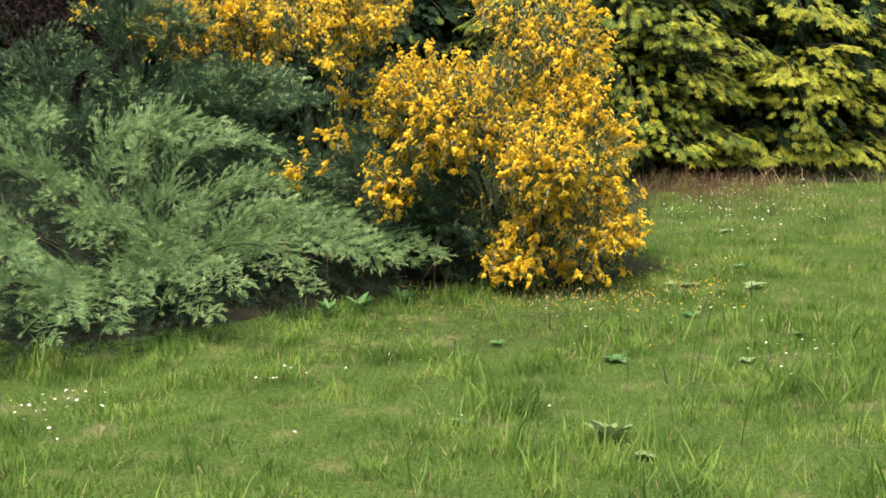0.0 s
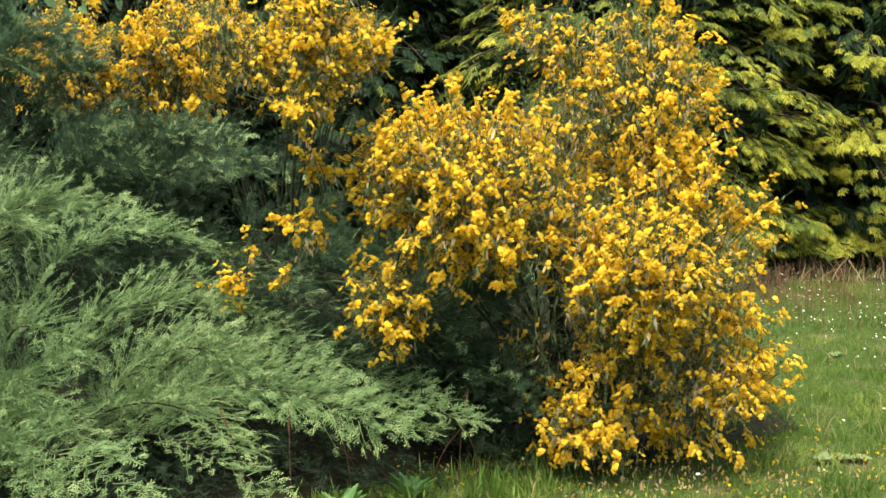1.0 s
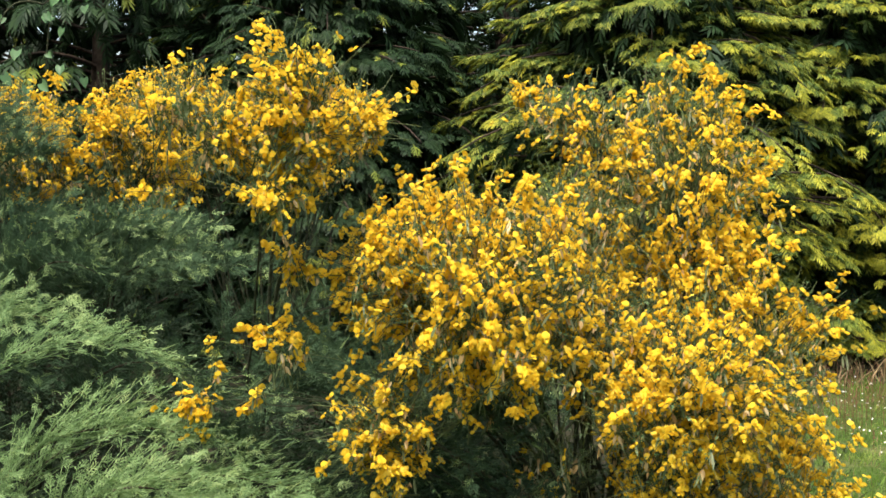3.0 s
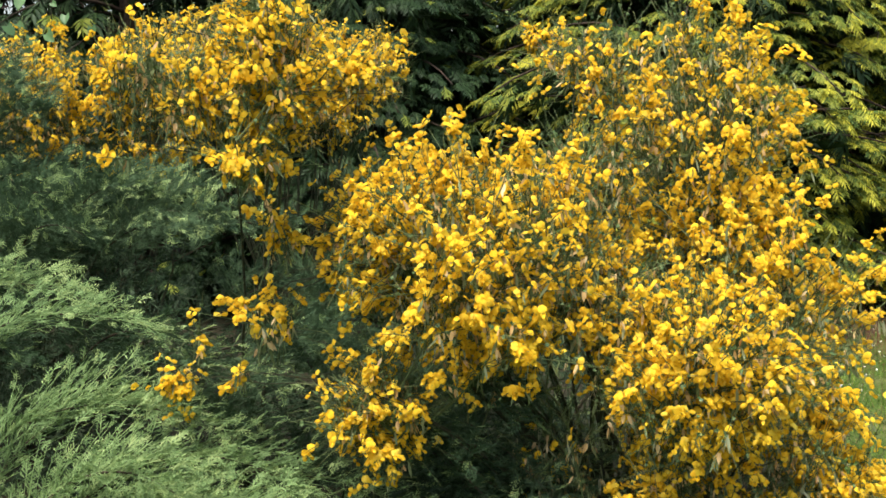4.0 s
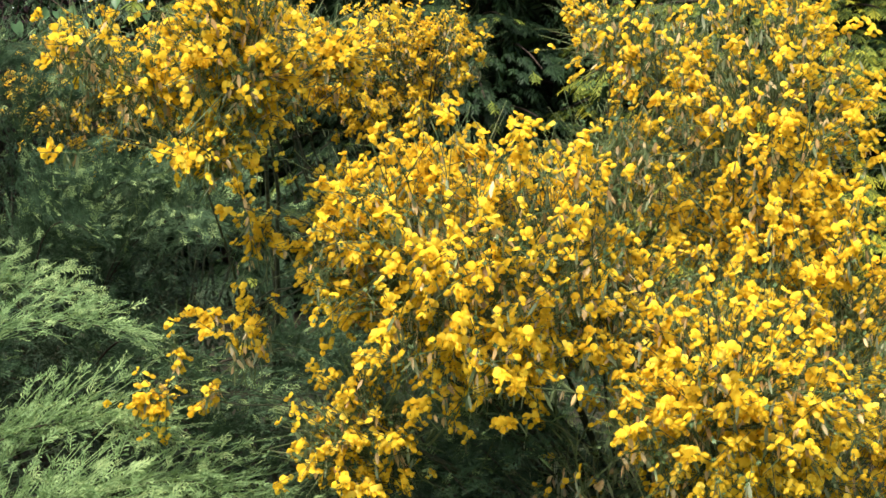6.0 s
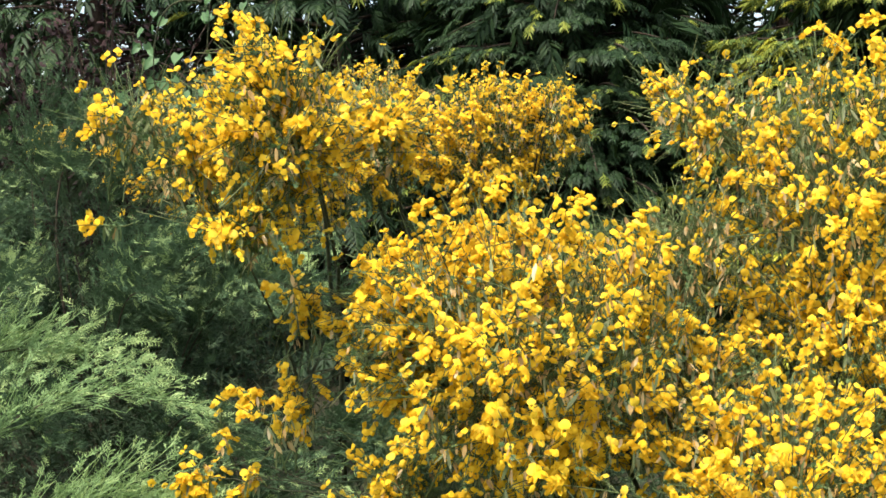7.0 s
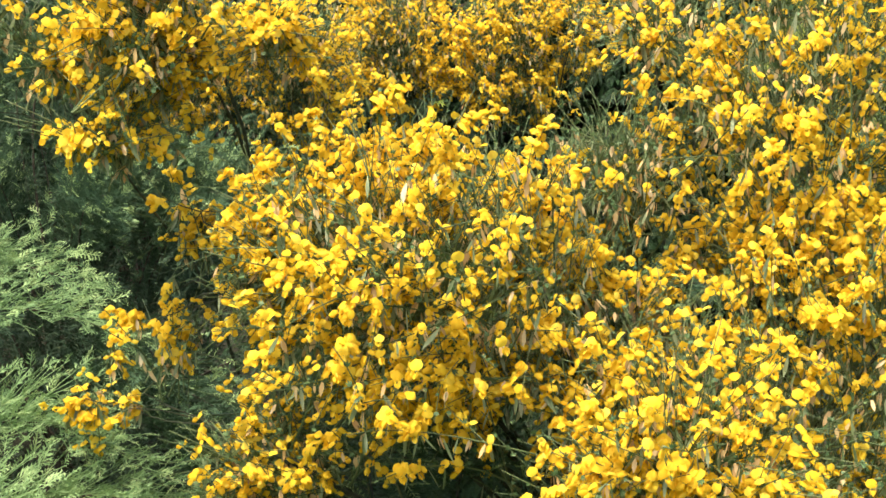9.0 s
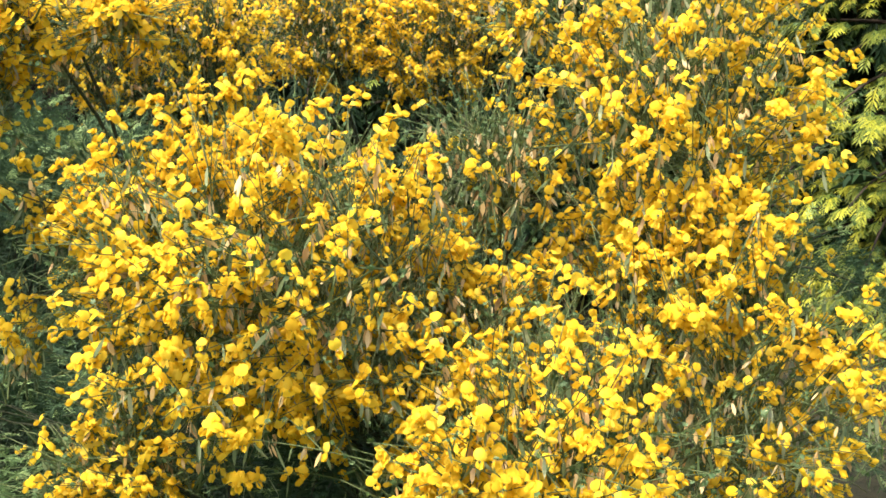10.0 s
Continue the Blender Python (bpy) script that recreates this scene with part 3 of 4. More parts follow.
def spread(seed, n, x0, x1, y0, y1, height, rough=0.13, step=0.0):
    """Limb tips over a patch of ground, evenly scattered, at the height given as a function of x, y."""
    g = np.random.default_rng(seed)
    c = np.stack([g.uniform(x0, x1, 4000), g.uniform(y0, y1, 4000)], 1)
    h = np.array([height(x, y) for x, y in c])
    c, h = c[h > 0.1], h[h > 0.1]
    far = np.full(len(c), 9.0)
    pick = [0]
    for _ in range(n - 1):
        far = np.minimum(far, np.hypot(*(c - c[pick[-1]]).T))
        pick.append(int(np.argmax(far * g.uniform(0.8, 1.0, len(c)))))
    h = h[pick]
    if step:  # the limbs lie in tiers, one over the other
        h = (np.floor(h / step) + 0.7) * step
    return np.column_stack([c[pick], np.maximum(h + g.normal(size=n) * rough, 0.12)])


def juniper_height(x, y):
    """Height of the juniper's upper side: a steep front towards the lawn, then a slow rise."""
    d = y - (2.95 + 0.88 * max(x + 1.6, 0) + 0.40 * max(x + 1.2, 0))
    if d < 0.1:
        return -1
    if d < 1.5:
        return 0.22 + 0.26 * d
    return 0.61 + 0.36 * (d - 1.5) if d < 2.5 else 0.97 + 0.12 * (d - 2.5)


# the fronds that stand out from the tiers
FRONT_FRONDS = [(0.11, 4.90, 0.34), (-0.05, 4.86, 0.41), (-0.25, 4.74, 0.44), (-0.56, 4.30, 0.28), (-0.72, 4.90, 0.55), (-0.68, 5.30, 0.68), (-0.98, 5.70, 0.97),
                (-0.45, 5.15, 0.55), (-1.25, 4.30, 0.55), (-1.20, 3.95, 0.42), (-1.70, 3.25, 0.30), (-2.0, 3.20, 0.36), (-1.45, 3.45, 0.30), (-1.90, 3.60, 0.52), (-1.05, 3.85, 0.28), (-1.35, 6.10, 1.03), (-1.62, 5.95, 1.02), (-1.85, 4.45, 0.56), (-2.2, 4.2, 0.55), (-2.3, 4.9, 0.72)]
INNER_FRONDS = [(0.05, 5.30, 0.45), (0.25, 5.45, 0.30), (0.42, 5.50, 0.50), (0.0, 5.60, 0.62), (-0.3, 5.70, 0.72), (0.3, 5.70, 0.60), (-0.6, 5.80, 0.70), (0.35, 5.05, 0.36), (0.5, 5.20, 0.45),
                (0.15, 4.98, 0.48), (0.08, 5.00, 0.66), (0.22, 5.05, 0.72), (0.32, 5.00, 0.58)]
BACK_FRONDS = [(-0.35, 5.40, 0.52), (-0.55, 5.55, 0.74), (-0.30, 5.65, 0.80), (-0.80, 5.60, 0.84), (-1.36, 6.20, 1.18), (-1.54, 6.50, 1.10), (-1.22, 6.50, 1.30), (-0.95, 6.35, 1.22), (-1.5, 6.60, 1.32), (-1.0, 6.70, 1.30),
               (-1.78, 7.05, 1.62), (-2.1, 6.90, 1.66), (-2.0, 7.30, 1.80), (-2.55, 6.90, 1.72), (-2.3, 7.4, 1.9)]

juniper("wide juniper bush with drooping grey-green fronds over the lawn edge", (-1.6, 5.0, 0), np.concatenate([spread(41, 28, -3.2, 0.1, 3.0, 5.4, juniper_height, 0.035, 0.23), FRONT_FRONDS]), 42, 0.8, inner_fill=20)
juniper("juniper bush with layered fronds, coloured for shade, behind another juniper", (-2.0, 7.0, 0), np.concatenate([spread(43, 19, -4.0, -0.7, 5.5, 7.3, juniper_height, 0.05, 0.24), BACK_FRONDS]), 44, 0.35, near=100, per=80, base=M_JUNI_SHADED, inner_fill=46)
juniper("tall juniper bush with spreading upper fronds under dark trees", (-3.0, 7.8, 0), spread(45, 9, -4.0, -1.7, 6.9, 8.2, lambda x, y: 1.40 + 0.15 * math.sin(5 * x + 3 * y)), 46, 0.45, near=60, per=80, base=M_JUNI_SHADED, inner_fill=46)


juniper("dark low juniper bush in the shade behind the broom", (0.1, 6.4, 0), np.concatenate([spread(48, 10, -0.7, 1.3, 6.1, 7.4, lambda x, y: 0.45 + 0.28 * (y - 6.1) + 0.1 * math.sin(6 * x)), INNER_FRONDS]), 49, 0.3, near=0, per=56, base=M_JUNI_SHADED, inner_fill=40)


# ---- conifers ----
def conifer_spray(seed, bend=0.35, pairs=6, subs=3, fat=1.0):
    """A flat drooping feather of scale leaves, one unit long: an axis, side shoots in pairs, short forks on the lower ones."""
    g = np.random.default_rng(seed)
    b, w, ln, wd = [np.zeros(3)], [np.array([0, 1.0, 0])], [1.0], [0.08]
    for i in range(pairs):
        u = 0.06 + 0.82 * i / pairs
        for sgn in (-1, 1):
            a = math.radians(g.uniform(38, 50))
            ww = np.array([sgn * math.sin(a), math.cos(a), g.uniform(-0.2, 0.1)])
            l1 = (0.40 * (1 - 0.62 * u) + 0.06) * g.uniform(0.85, 1.15)
            bb = np.array([0, u, 0])
            b.append(bb), w.append(ww), ln.append(l1), wd.append(0.072)
            if i < subs:
                for s2, v in ((-1, 0.42), (1, 0.60)):
                    a2 = a + s2 * math.radians(36)
                    b.append(bb + ww * l1 * v), w.append(np.array([sgn * math.sin(a2), math.cos(a2), g.uniform(-0.7, -0.1)]))
                    ln.append(l1 * 0.42 * g.uniform(0.8, 1.2)), wd.append(0.055)
    b, w, ln, wd = np.array(b), unit(np.array(w)), np.array(ln), np.array(wd)
    n = len(b)
    wd = wd * fat
    x = unit(np.cross(w, np.array([0, 0, 1.0])))
    m = b + w * ln[:, None] * 0.45
    v = np.stack([b, m - x * wd[:, None] * 0.5, b + w * ln[:, None], m + x * wd[:, None] * 0.5], 1).reshape(-1, 3)
    v[:, 2] -= bend * np.clip(v[:, 1], 0, 2) ** 3 + 0.9 * v[:, 0] ** 2
    f = np.array([[0, 1, 2], [0, 2, 3]])
    outer = (np.hypot(*(b + w * ln[:, None])[:, :2].T * np.array([[1.3], [1.0]])) > 0.66).astype(int)
    return v, (f[None] + (np.arange(n) * 4)[:, None, None]).reshape(-1, 3), np.repeat(outer, 2)


FANS = [conifer_spray(51, 0.22, 6, 3), conifer_spray(52, 0.34, 6, 3), conifer_spray(53, 0.5, 6, 3)]
FANS_FAR = [conifer_spray(54, 0.5, 6, 0, 1.2), conifer_spray(55, 0.8, 6, 0, 1.2)]
TONES = ((M_GREEN, M_GREEN), (M_GREEN, M_LIME), (M_LIME, M_GOLD))
FAN_MESHES = []
for shape in FANS:
    for pair in TONES:
        s = Soup()
        s.add(shape[0], shape[1], shape[2])
        FAN_MESHES.append(s.mesh("spray", list(pair)))


def conifer(label, place, height, radius, boughs, seed, gold=0.5, lime=0.5, fans=38, size=(0.11, 0.17), near=0, low=0.1, shapes=FANS, inner=M_GREEN):
    """A dense garden conifer: trunk, boughs in a spiral, each a layered spray of flat drooping fans, yellow at the outside."""
    g = np.random.default_rng(seed)
    tree = thing("conifer_tree", place, label, "tree", "row of garden conifers")
    s = Soup()
    zz = np.linspace(0, height, 9)
    s.tubes(np.stack([0.02 * np.sin(zz * 3), 0.02 * np.cos(zz * 2), zz], -1)[None], np.linspace(0.14, 0.01, 9)[None], 8)
    part("trunk", s.mesh("trunk", [M_CBARK]), tree)
    i = np.arange(boughs)
    z = low + (height - low - 0.1) * (i / boughs) ** 1.25
    ang = i * 2.39996 + g.normal(size=boughs) * 0.25
    r = radius * np.clip(1.06 - (z / height) ** 2.2, 0.06, 1) * g.uniform(0.82, 1.08, boughs)
    out = np.stack([np.cos(ang), np.sin(ang), 0 * ang], -1)
    a = np.stack([0 * z, 0 * z, z], -1)
    c = out * r[:, None] + np.stack([0 * z, 0 * z, np.maximum(z + r * g.uniform(-0.12, 0.14, boughs), 0.24)], -1)
    m = out * r[:, None] * 0.55 + np.stack([0 * z, 0 * z, z + r * g.uniform(0.05, 0.3, boughs)], -1)
    limbs = bezier(a, m, c, 9)
    thick = np.linspace(0.024, 0.004, 9)[None] * (0.4 + 0.6 * r / radius)[:, None]
    bough_parts = []
    if near:
        for j in range(boughs):
            s = Soup()
            s.tubes(limbs[j:j + 1], thick[j:j + 1], 4)
            bough_parts.append(part("bough", s.mesh("bough", [M_CBARK]), tree))
    else:
        s = Soup()
        s.tubes(limbs, thick, 3)
        part("branch_mass", s.mesh("branch_mass", [M_CBARK]), tree, "thin brown boughs", "stuff")
    up = np.array([0, 0, 1.0])
    # each bough spreads into a domed shelf of small overlapping fans
    k = boughs * fans
    who = np.repeat(i, fans)
    lead = 1 - np.tile(np.linspace(0, 1, fans) ** 1.3, boughs)
    p, t = along(limbs, who, 0.42 + 0.57 * lead)
    hand = np.where(np.arange(k) % 2, 1.0, -1.0)[:, None]
    side = unit(np.cross(t, up)) * hand
    off = g.uniform(0.0, 0.46, (k, 1)) * np.sqrt(1.04 - lead[:, None]) * (0.45 + 0.55 * r / radius)[who][:, None]
    p = p + side * off + t * off * 0.35 - up * (off ** 2 * 1.1 + 0.02 * g.random((k, 1)))
    way = unit(t * [1, 1, 0.5] + side * (0.1 + 1.3 * off) + up * g.uniform(-0.16, 0.08, (k, 1)) + g.normal(size=(k, 3)) * 0.08)
    turn = frames_of(way, up + g.normal(size=(k, 3)) * 0.10)
    scale = g.uniform(*size, k)
    p[:, 2] = np.maximum(p[:, 2], 0.2)
    tone = 0.7 * noise_at(c + np.array(place), 0.8, seed)[who] + (g.normal(size=boughs) * 0.14)[who]
    mat = np.zeros(k, int)
    chance = g.random(k)
    outer = np.clip(0.35 + 0.65 * lead + 0.6 * off[:, 0], 0, 1)
    mat[chance < lime * np.clip(outer * 1.7 - 0.2 + tone, 0, 1)] = 1
    low_down = np.clip(1.75 - 0.6 * p[:, 2], 0.4, 1.0)
    mat[chance < gold * low_down * np.clip(outer * 1.7 - 0.60 + 1.2 * tone, 0, 1)] = 2
    rank = np.argsort(p[:, 1] + 0.25 * p[:, 2] + 0.3 * g.random(k))
    for j in rank[:near]:
        ob = part("spray", FAN_MESHES[(j % 3) * 3 + int(mat[j])], bough_parts[who[j]])
        ob.matrix_local = Matrix.LocRotScale(Vector(p[j]), Matrix(turn[j].tolist()).to_quaternion(), [scale[j]] * 3)
    rest = np.zeros(k, bool)
    rest[rank[near:]] = True
    rest &= (p[:, 1] < 0.15 * radius) | (g.random(k) < 0.08)
    s = Soup()
    deep = rest & (mat == 0) & (lead < 0.45)
    for j, shape in enumerate(FANS_FAR):
        q = np.where(deep & (np.arange(k) % 2 == j))[0]
        s.many(shape, turn[q], p[q], scale[q] * 1.3, 0)
    rest &= ~deep
    for j, shape in enumerate(shapes):
        for col, pair in enumerate(((0, 0), (0, 1), (1, 2))):
            q = np.where(rest & (mat == col) & (np.arange(k) % len(shapes) == j))[0]
            if len(q):
                s.many(shape, turn[q], p[q], scale[q], np.tile(np.where(shape[2] == 1, pair[1], pair[0]), len(q)))
    # fans deep inside, their colour darkened for the shade there
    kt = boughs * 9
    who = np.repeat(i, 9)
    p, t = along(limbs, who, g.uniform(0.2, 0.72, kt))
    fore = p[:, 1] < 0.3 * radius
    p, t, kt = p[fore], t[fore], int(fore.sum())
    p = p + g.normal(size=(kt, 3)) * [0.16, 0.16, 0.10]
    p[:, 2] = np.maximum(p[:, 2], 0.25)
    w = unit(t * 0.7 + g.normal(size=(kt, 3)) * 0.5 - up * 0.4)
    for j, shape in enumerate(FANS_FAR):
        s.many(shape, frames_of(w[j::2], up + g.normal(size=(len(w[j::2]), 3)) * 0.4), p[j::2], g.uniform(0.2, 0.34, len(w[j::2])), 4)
    # dry inner twigs
    kt = boughs * 2
    who = np.repeat(i, 2)
    p, t = along(limbs, who, g.uniform(0.1, 0.7, kt))
    w = unit(g.normal(size=(kt, 3)) + t * 0.8)
    s.tubes(bezier(p, p + w * 0.12, p + w * 0.25 + [0, 0, -0.05], 3), np.array([[0.004, 0.003, 0.001]]).repeat(kt, 0), 3, 3)
    part("foliage", s.mesh("foliage", [inner, M_LIME, M_GOLD, M_DEAD, M_CONIFER_SHADED]), tree, "flat drooping scale-leaf fans, yellow at the tips", "stuff")
    return tree


conifer("golden conifer with yellow-tipped drooping fans beside the lawn", (3.3, 12.0, 0), 3.8, 1.9, 280, 61, 1.05, 1.3, near=300)
conifer("golden conifer with bright yellow drooping fans at the lawn's end", (5.7, 13.1, 0), 3.8, 1.9, 240, 62, 0.95, 1.2, near=100)
conifer("yellow-green conifer with layered drooping fans behind the broom", (1.65, 11.5, 0), 4.0, 1.8, 290, 63, 0.50, 1.1, near=300)
conifer("conifer with layered drooping fans, its green darkened for shade", (-0.9, 12.0, 0), 4.2, 1.8, 220, 64, 0.0, 0.14, inner=M_CONIFER_SHADED)
# back trees, leaf colour darkened for shade; some only close off the sky
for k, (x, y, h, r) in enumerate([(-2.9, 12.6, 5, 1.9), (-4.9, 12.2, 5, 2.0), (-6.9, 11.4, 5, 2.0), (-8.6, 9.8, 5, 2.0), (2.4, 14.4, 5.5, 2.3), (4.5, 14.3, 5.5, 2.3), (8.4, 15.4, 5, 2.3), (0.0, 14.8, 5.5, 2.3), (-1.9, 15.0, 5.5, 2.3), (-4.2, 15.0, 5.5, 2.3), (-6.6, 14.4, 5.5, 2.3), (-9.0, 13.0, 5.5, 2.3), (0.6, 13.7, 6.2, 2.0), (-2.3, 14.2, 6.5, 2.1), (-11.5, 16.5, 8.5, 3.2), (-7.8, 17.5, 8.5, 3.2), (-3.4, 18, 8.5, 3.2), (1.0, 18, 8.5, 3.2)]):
    conifer("conifer standing in the back row, its green darkened for shade", (x, y, 0), h, r, 90, 70 + k, 0.0, 0.04, fans=16, size=(0.18, 0.32), shapes=FANS_FAR, inner=M_CONIFER_SHADED)


def leafy_shrub(label, place, height, radius, shoots, seed, mat):
    """A loose upright shrub: arching stems with small oval leaves along them."""
    g = np.random.default_rng(seed)
    shrub = thing("leafy_shrub", place, label, "shrub")
    a = g.uniform(0, 2 * math.pi, shoots)
    r = radius * np.sqrt(g.random(shoots))
    end = np.column_stack([r * np.cos(a), r * np.sin(a), height * g.uniform(0.55, 1.0, shoots)])
    c = bezier(end * [0.08, 0.08, 0], end * [0.4, 0.4, 0.8], end, 10)
    s = Soup()
    s.tubes(c, np.linspace(0.010, 0.002, 10)[None].repeat(shoots, 0), 4)
    part("stem_mass", s.mesh("stem_mass", [M_CBARK]), shrub, "", "stuff")
    k = shoots * 60
    who = g.integers(0, shoots, k)
    p, t = along(c, who, g.uniform(0.25, 1.0, k))
    p = p + g.normal(size=p.shape) * 0.06
    way = unit(t * 0.4 + g.normal(size=p.shape))
    one = grid_shape(lambda u, w: (w * 0.27 * np.sin(u * 2.9 + 0.12), u, -0.2 * u * u), 4, 2)
    s = Soup()
    s.many(one, frames_of(way, g.normal(size=p.shape) * 0.5 + [0, 0, 1]), p, g.uniform(0.035, 0.07, k))
    part("leaves", s.mesh("leaves", [mat]), shrub, "small dark reddish leaves", "stuff")
    return shrub


leafy_shrub("dark shrub with small reddish-purple leaves among the shaded trees", (-4.0, 10.6, 0), 3.0, 1.1, 70, 95, M_PURPLE)


# ---- ground and lawn ----
def in_bed(x, y):
    """True where the shrubs leave no lawn."""
    front = np.where(x < -1.6, 3.85, np.where(x < 0.2, 3.85 + 0.86 * (x + 1.6), 5.35 + 0.25 * x))
    return (y > front) & (x < 1.35 + 0.25 * np.sin(y * 2)) & (y < 8.8)


bm = bmesh.new()
bmesh.ops.create_grid(bm, x_segments=60, y_segments=60, size=9.0)
for v in bm.verts:
    edge = max(abs(v.co.x), abs(v.co.y)) / 9.0
    v.co.z = 0.004 * noise.noise(v.co * 0.8) * (1 - edge ** 4)
    v.co.y += 5.0
rim = [e for e in bm.edges if e.is_boundary]
ext = bmesh.ops.extrude_edge_only(bm, edges=rim)
for v in ext["geom"]:
    if isinstance(v, bmesh.types.BMVert):
        v.co = Vector((v.co.x * 120, 5 + (v.co.y - 5) * 120, 0))
gm = bpy.data.meshes.new("ground")
bm.to_mesh(gm)
bm.free()
gm.materials.append(M_TURF)
tagged(new("ground", gm), "uneven lawn of short grass with worn sandy spots", "lawn", "", "structure")


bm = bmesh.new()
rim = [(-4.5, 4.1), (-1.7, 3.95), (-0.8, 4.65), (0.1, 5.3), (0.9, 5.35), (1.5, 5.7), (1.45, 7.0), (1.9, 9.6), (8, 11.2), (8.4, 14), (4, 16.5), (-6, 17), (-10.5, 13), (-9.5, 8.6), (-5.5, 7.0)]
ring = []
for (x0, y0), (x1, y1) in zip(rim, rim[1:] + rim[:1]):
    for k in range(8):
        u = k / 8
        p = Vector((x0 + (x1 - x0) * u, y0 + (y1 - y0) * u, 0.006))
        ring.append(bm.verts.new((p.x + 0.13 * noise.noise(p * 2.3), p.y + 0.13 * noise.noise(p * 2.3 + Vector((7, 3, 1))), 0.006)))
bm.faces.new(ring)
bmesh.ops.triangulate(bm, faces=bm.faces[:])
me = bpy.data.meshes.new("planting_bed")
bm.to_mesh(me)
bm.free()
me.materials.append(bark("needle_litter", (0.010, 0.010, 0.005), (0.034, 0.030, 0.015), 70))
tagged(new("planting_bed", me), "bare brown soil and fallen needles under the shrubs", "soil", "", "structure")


litter = Soup()
g = np.random.default_rng(91)
k = 3000
lx, ly = g.uniform(-3.4, 1.4, k), g.uniform(3.6, 6.6, k)
a = g.uniform(0, 2 * math.pi, k)
lp = np.column_stack([lx, ly, g.uniform(0.008, 0.03, k)])
lw = np.column_stack([np.cos(a), np.sin(a), g.normal(size=k) * 0.25]) * g.uniform(0.02, 0.09, (k, 1))
litter.tubes(np.stack([lp, lp + lw * 0.5 + [0, 0, 0.006], lp + lw], 1), np.array([[0.0018, 0.0016, 0.0008]]).repeat(k, 0), 3)
tagged(new("twig_litter", litter.mesh("twig_litter", [M_DEAD])), "dry twigs and needles fallen under the shrubs", "litter", "", "stuff")


def blade_shape(bend):
    return (np.array([[-0.5, 0, 0], [0.5, 0, 0], [-0.36, bend * 0.3, 0.5], [0.36, bend * 0.3, 0.5], [0, bend, 0.95]]) * [0.05, 1, 1],
            np.array([[0, 1, 3], [0, 3, 2], [2, 3, 4]]), np.zeros(3, int))


def sow(seed, n, x0, x1, y0, y1, tall, wide=1.0, keep=None):
    g = np.random.default_rng(seed)
    p = np.stack([g.uniform(x0, x1, n), g.uniform(y0, y1, n), np.full(n, -0.004)], -1)
    ok = ~in_bed(p[:, 0], p[:, 1])
    if keep is not None:
        ok &= keep(p, g)
    p = p[ok]
    n = len(p)
    a = g.uniform(0, 2 * math.pi, n)
    lean = g.normal(size=(n, 2)) * 0.28
    up = unit(np.column_stack([lean, np.ones(n)]))
    x = unit(np.cross(np.column_stack([np.cos(a), np.sin(a), 0 * a]), up))
    turn = np.stack([x * wide, np.cross(up, x), up], -1)
    clump = np.clip(1.0 + 1.3 * noise_at(p, 5.5, 2.0) + 0.8 * noise_at(p, 1.6, 5.0), 0.6, 1.8)
    return p, turn, tall * clump * g.uniform(0.45, 1.25, n)


def worn(p, g):
    w = np.array([noise.noise(Vector((x * 2.6, y * 2.6, 3.1))) + 0.4 * noise.noise(Vector((x * 9, y * 9, 1.1))) for x, y, _ in p])
    return g.random(len(p)) > np.clip((w - 0.16) * 2.6, 0, 0.92)


def wide_lawn(p, g):
    """Thinner sowing that fades out with distance."""
    d = np.hypot(p[:, 0] - 0.4, p[:, 1] - 2.5)
    return g.random(len(p)) < np.clip(1.25 - d / 8.5, 0, 1)


def worn_soft(p, g):
    return worn(p, g) & (g.random(len(p)) < np.clip(np.minimum(np.minimum(p[:, 0] + 2.9, 3.2 - p[:, 0]) / 0.7, (p[:, 1] - 0.6) / 0.7), 0, 1))


def long_spots(p, g):
    w = np.array([noise.noise(Vector((x * 1.1, y * 1.1, 9.1))) for x, y, _ in p])
    toward = np.clip(0.35 + 0.35 * p[:, 0] - 0.30 * (p[:, 1] - 2.2), 0, 1)
    return g.random(len(p)) < np.clip(toward * (0.6 + 1.6 * w), 0, 1)


def edge_grass(p, g):
    """Longer grass along the shrubs' edge."""
    front = np.where(p[:, 0] < -1.6, 3.85, np.where(p[:, 0] < 0.2, 3.85 + 0.86 * (p[:, 0] + 1.6), 5.35 + 0.25 * p[:, 0]))
    return np.abs(p[:, 1] - front + 0.40) < 0.40 * g.random(len(p)) + 0.1


BLADES = [blade_shape(b) for b in (0.15, 0.4, 0.7)]
s = Soup()
for seed, n, box, tall, where in ((81, 135000, (-2.9, 3.2, 0.6, 4.3), 0.042, worn_soft), (88, 26000, (-7.5, 7.5, -5.0, 8.0), 0.06, wide_lawn), (82, 66000, (-0.8, 3.4, 4.3, 7.0), 0.038, worn), (83, 46000, (1.0, 5.4, 7.0, 12.0), 0.048, worn),
                                  (84, 11500, (-2.0, 2.6, 1.3, 4.4), 0.12, long_spots), (87, 16000, (-3.0, 0.4, 2.8, 5.4), 0.08, edge_grass)):
    p, turn, size = sow(seed, n, *box, tall, 1.5 if tall < 0.1 else 1.0, keep=where)
    for j in range(3):
        s.many(BLADES[j], turn[j::3], p[j::3], size[j::3], 0)
for seed, n, box, tall in ((85, 9000, (-2.2, 3.4, 1.3, 7.0), 0.05), (86, 5000, (1.0, 5.2, 7.0, 12.0), 0.06), (89, 900, (1.2, 5.5, 9.7, 11.2), 0.14)):
    p, turn, size = sow(seed, n, *box, tall)
    s.many(BLADES[2], turn, p, size, 1)
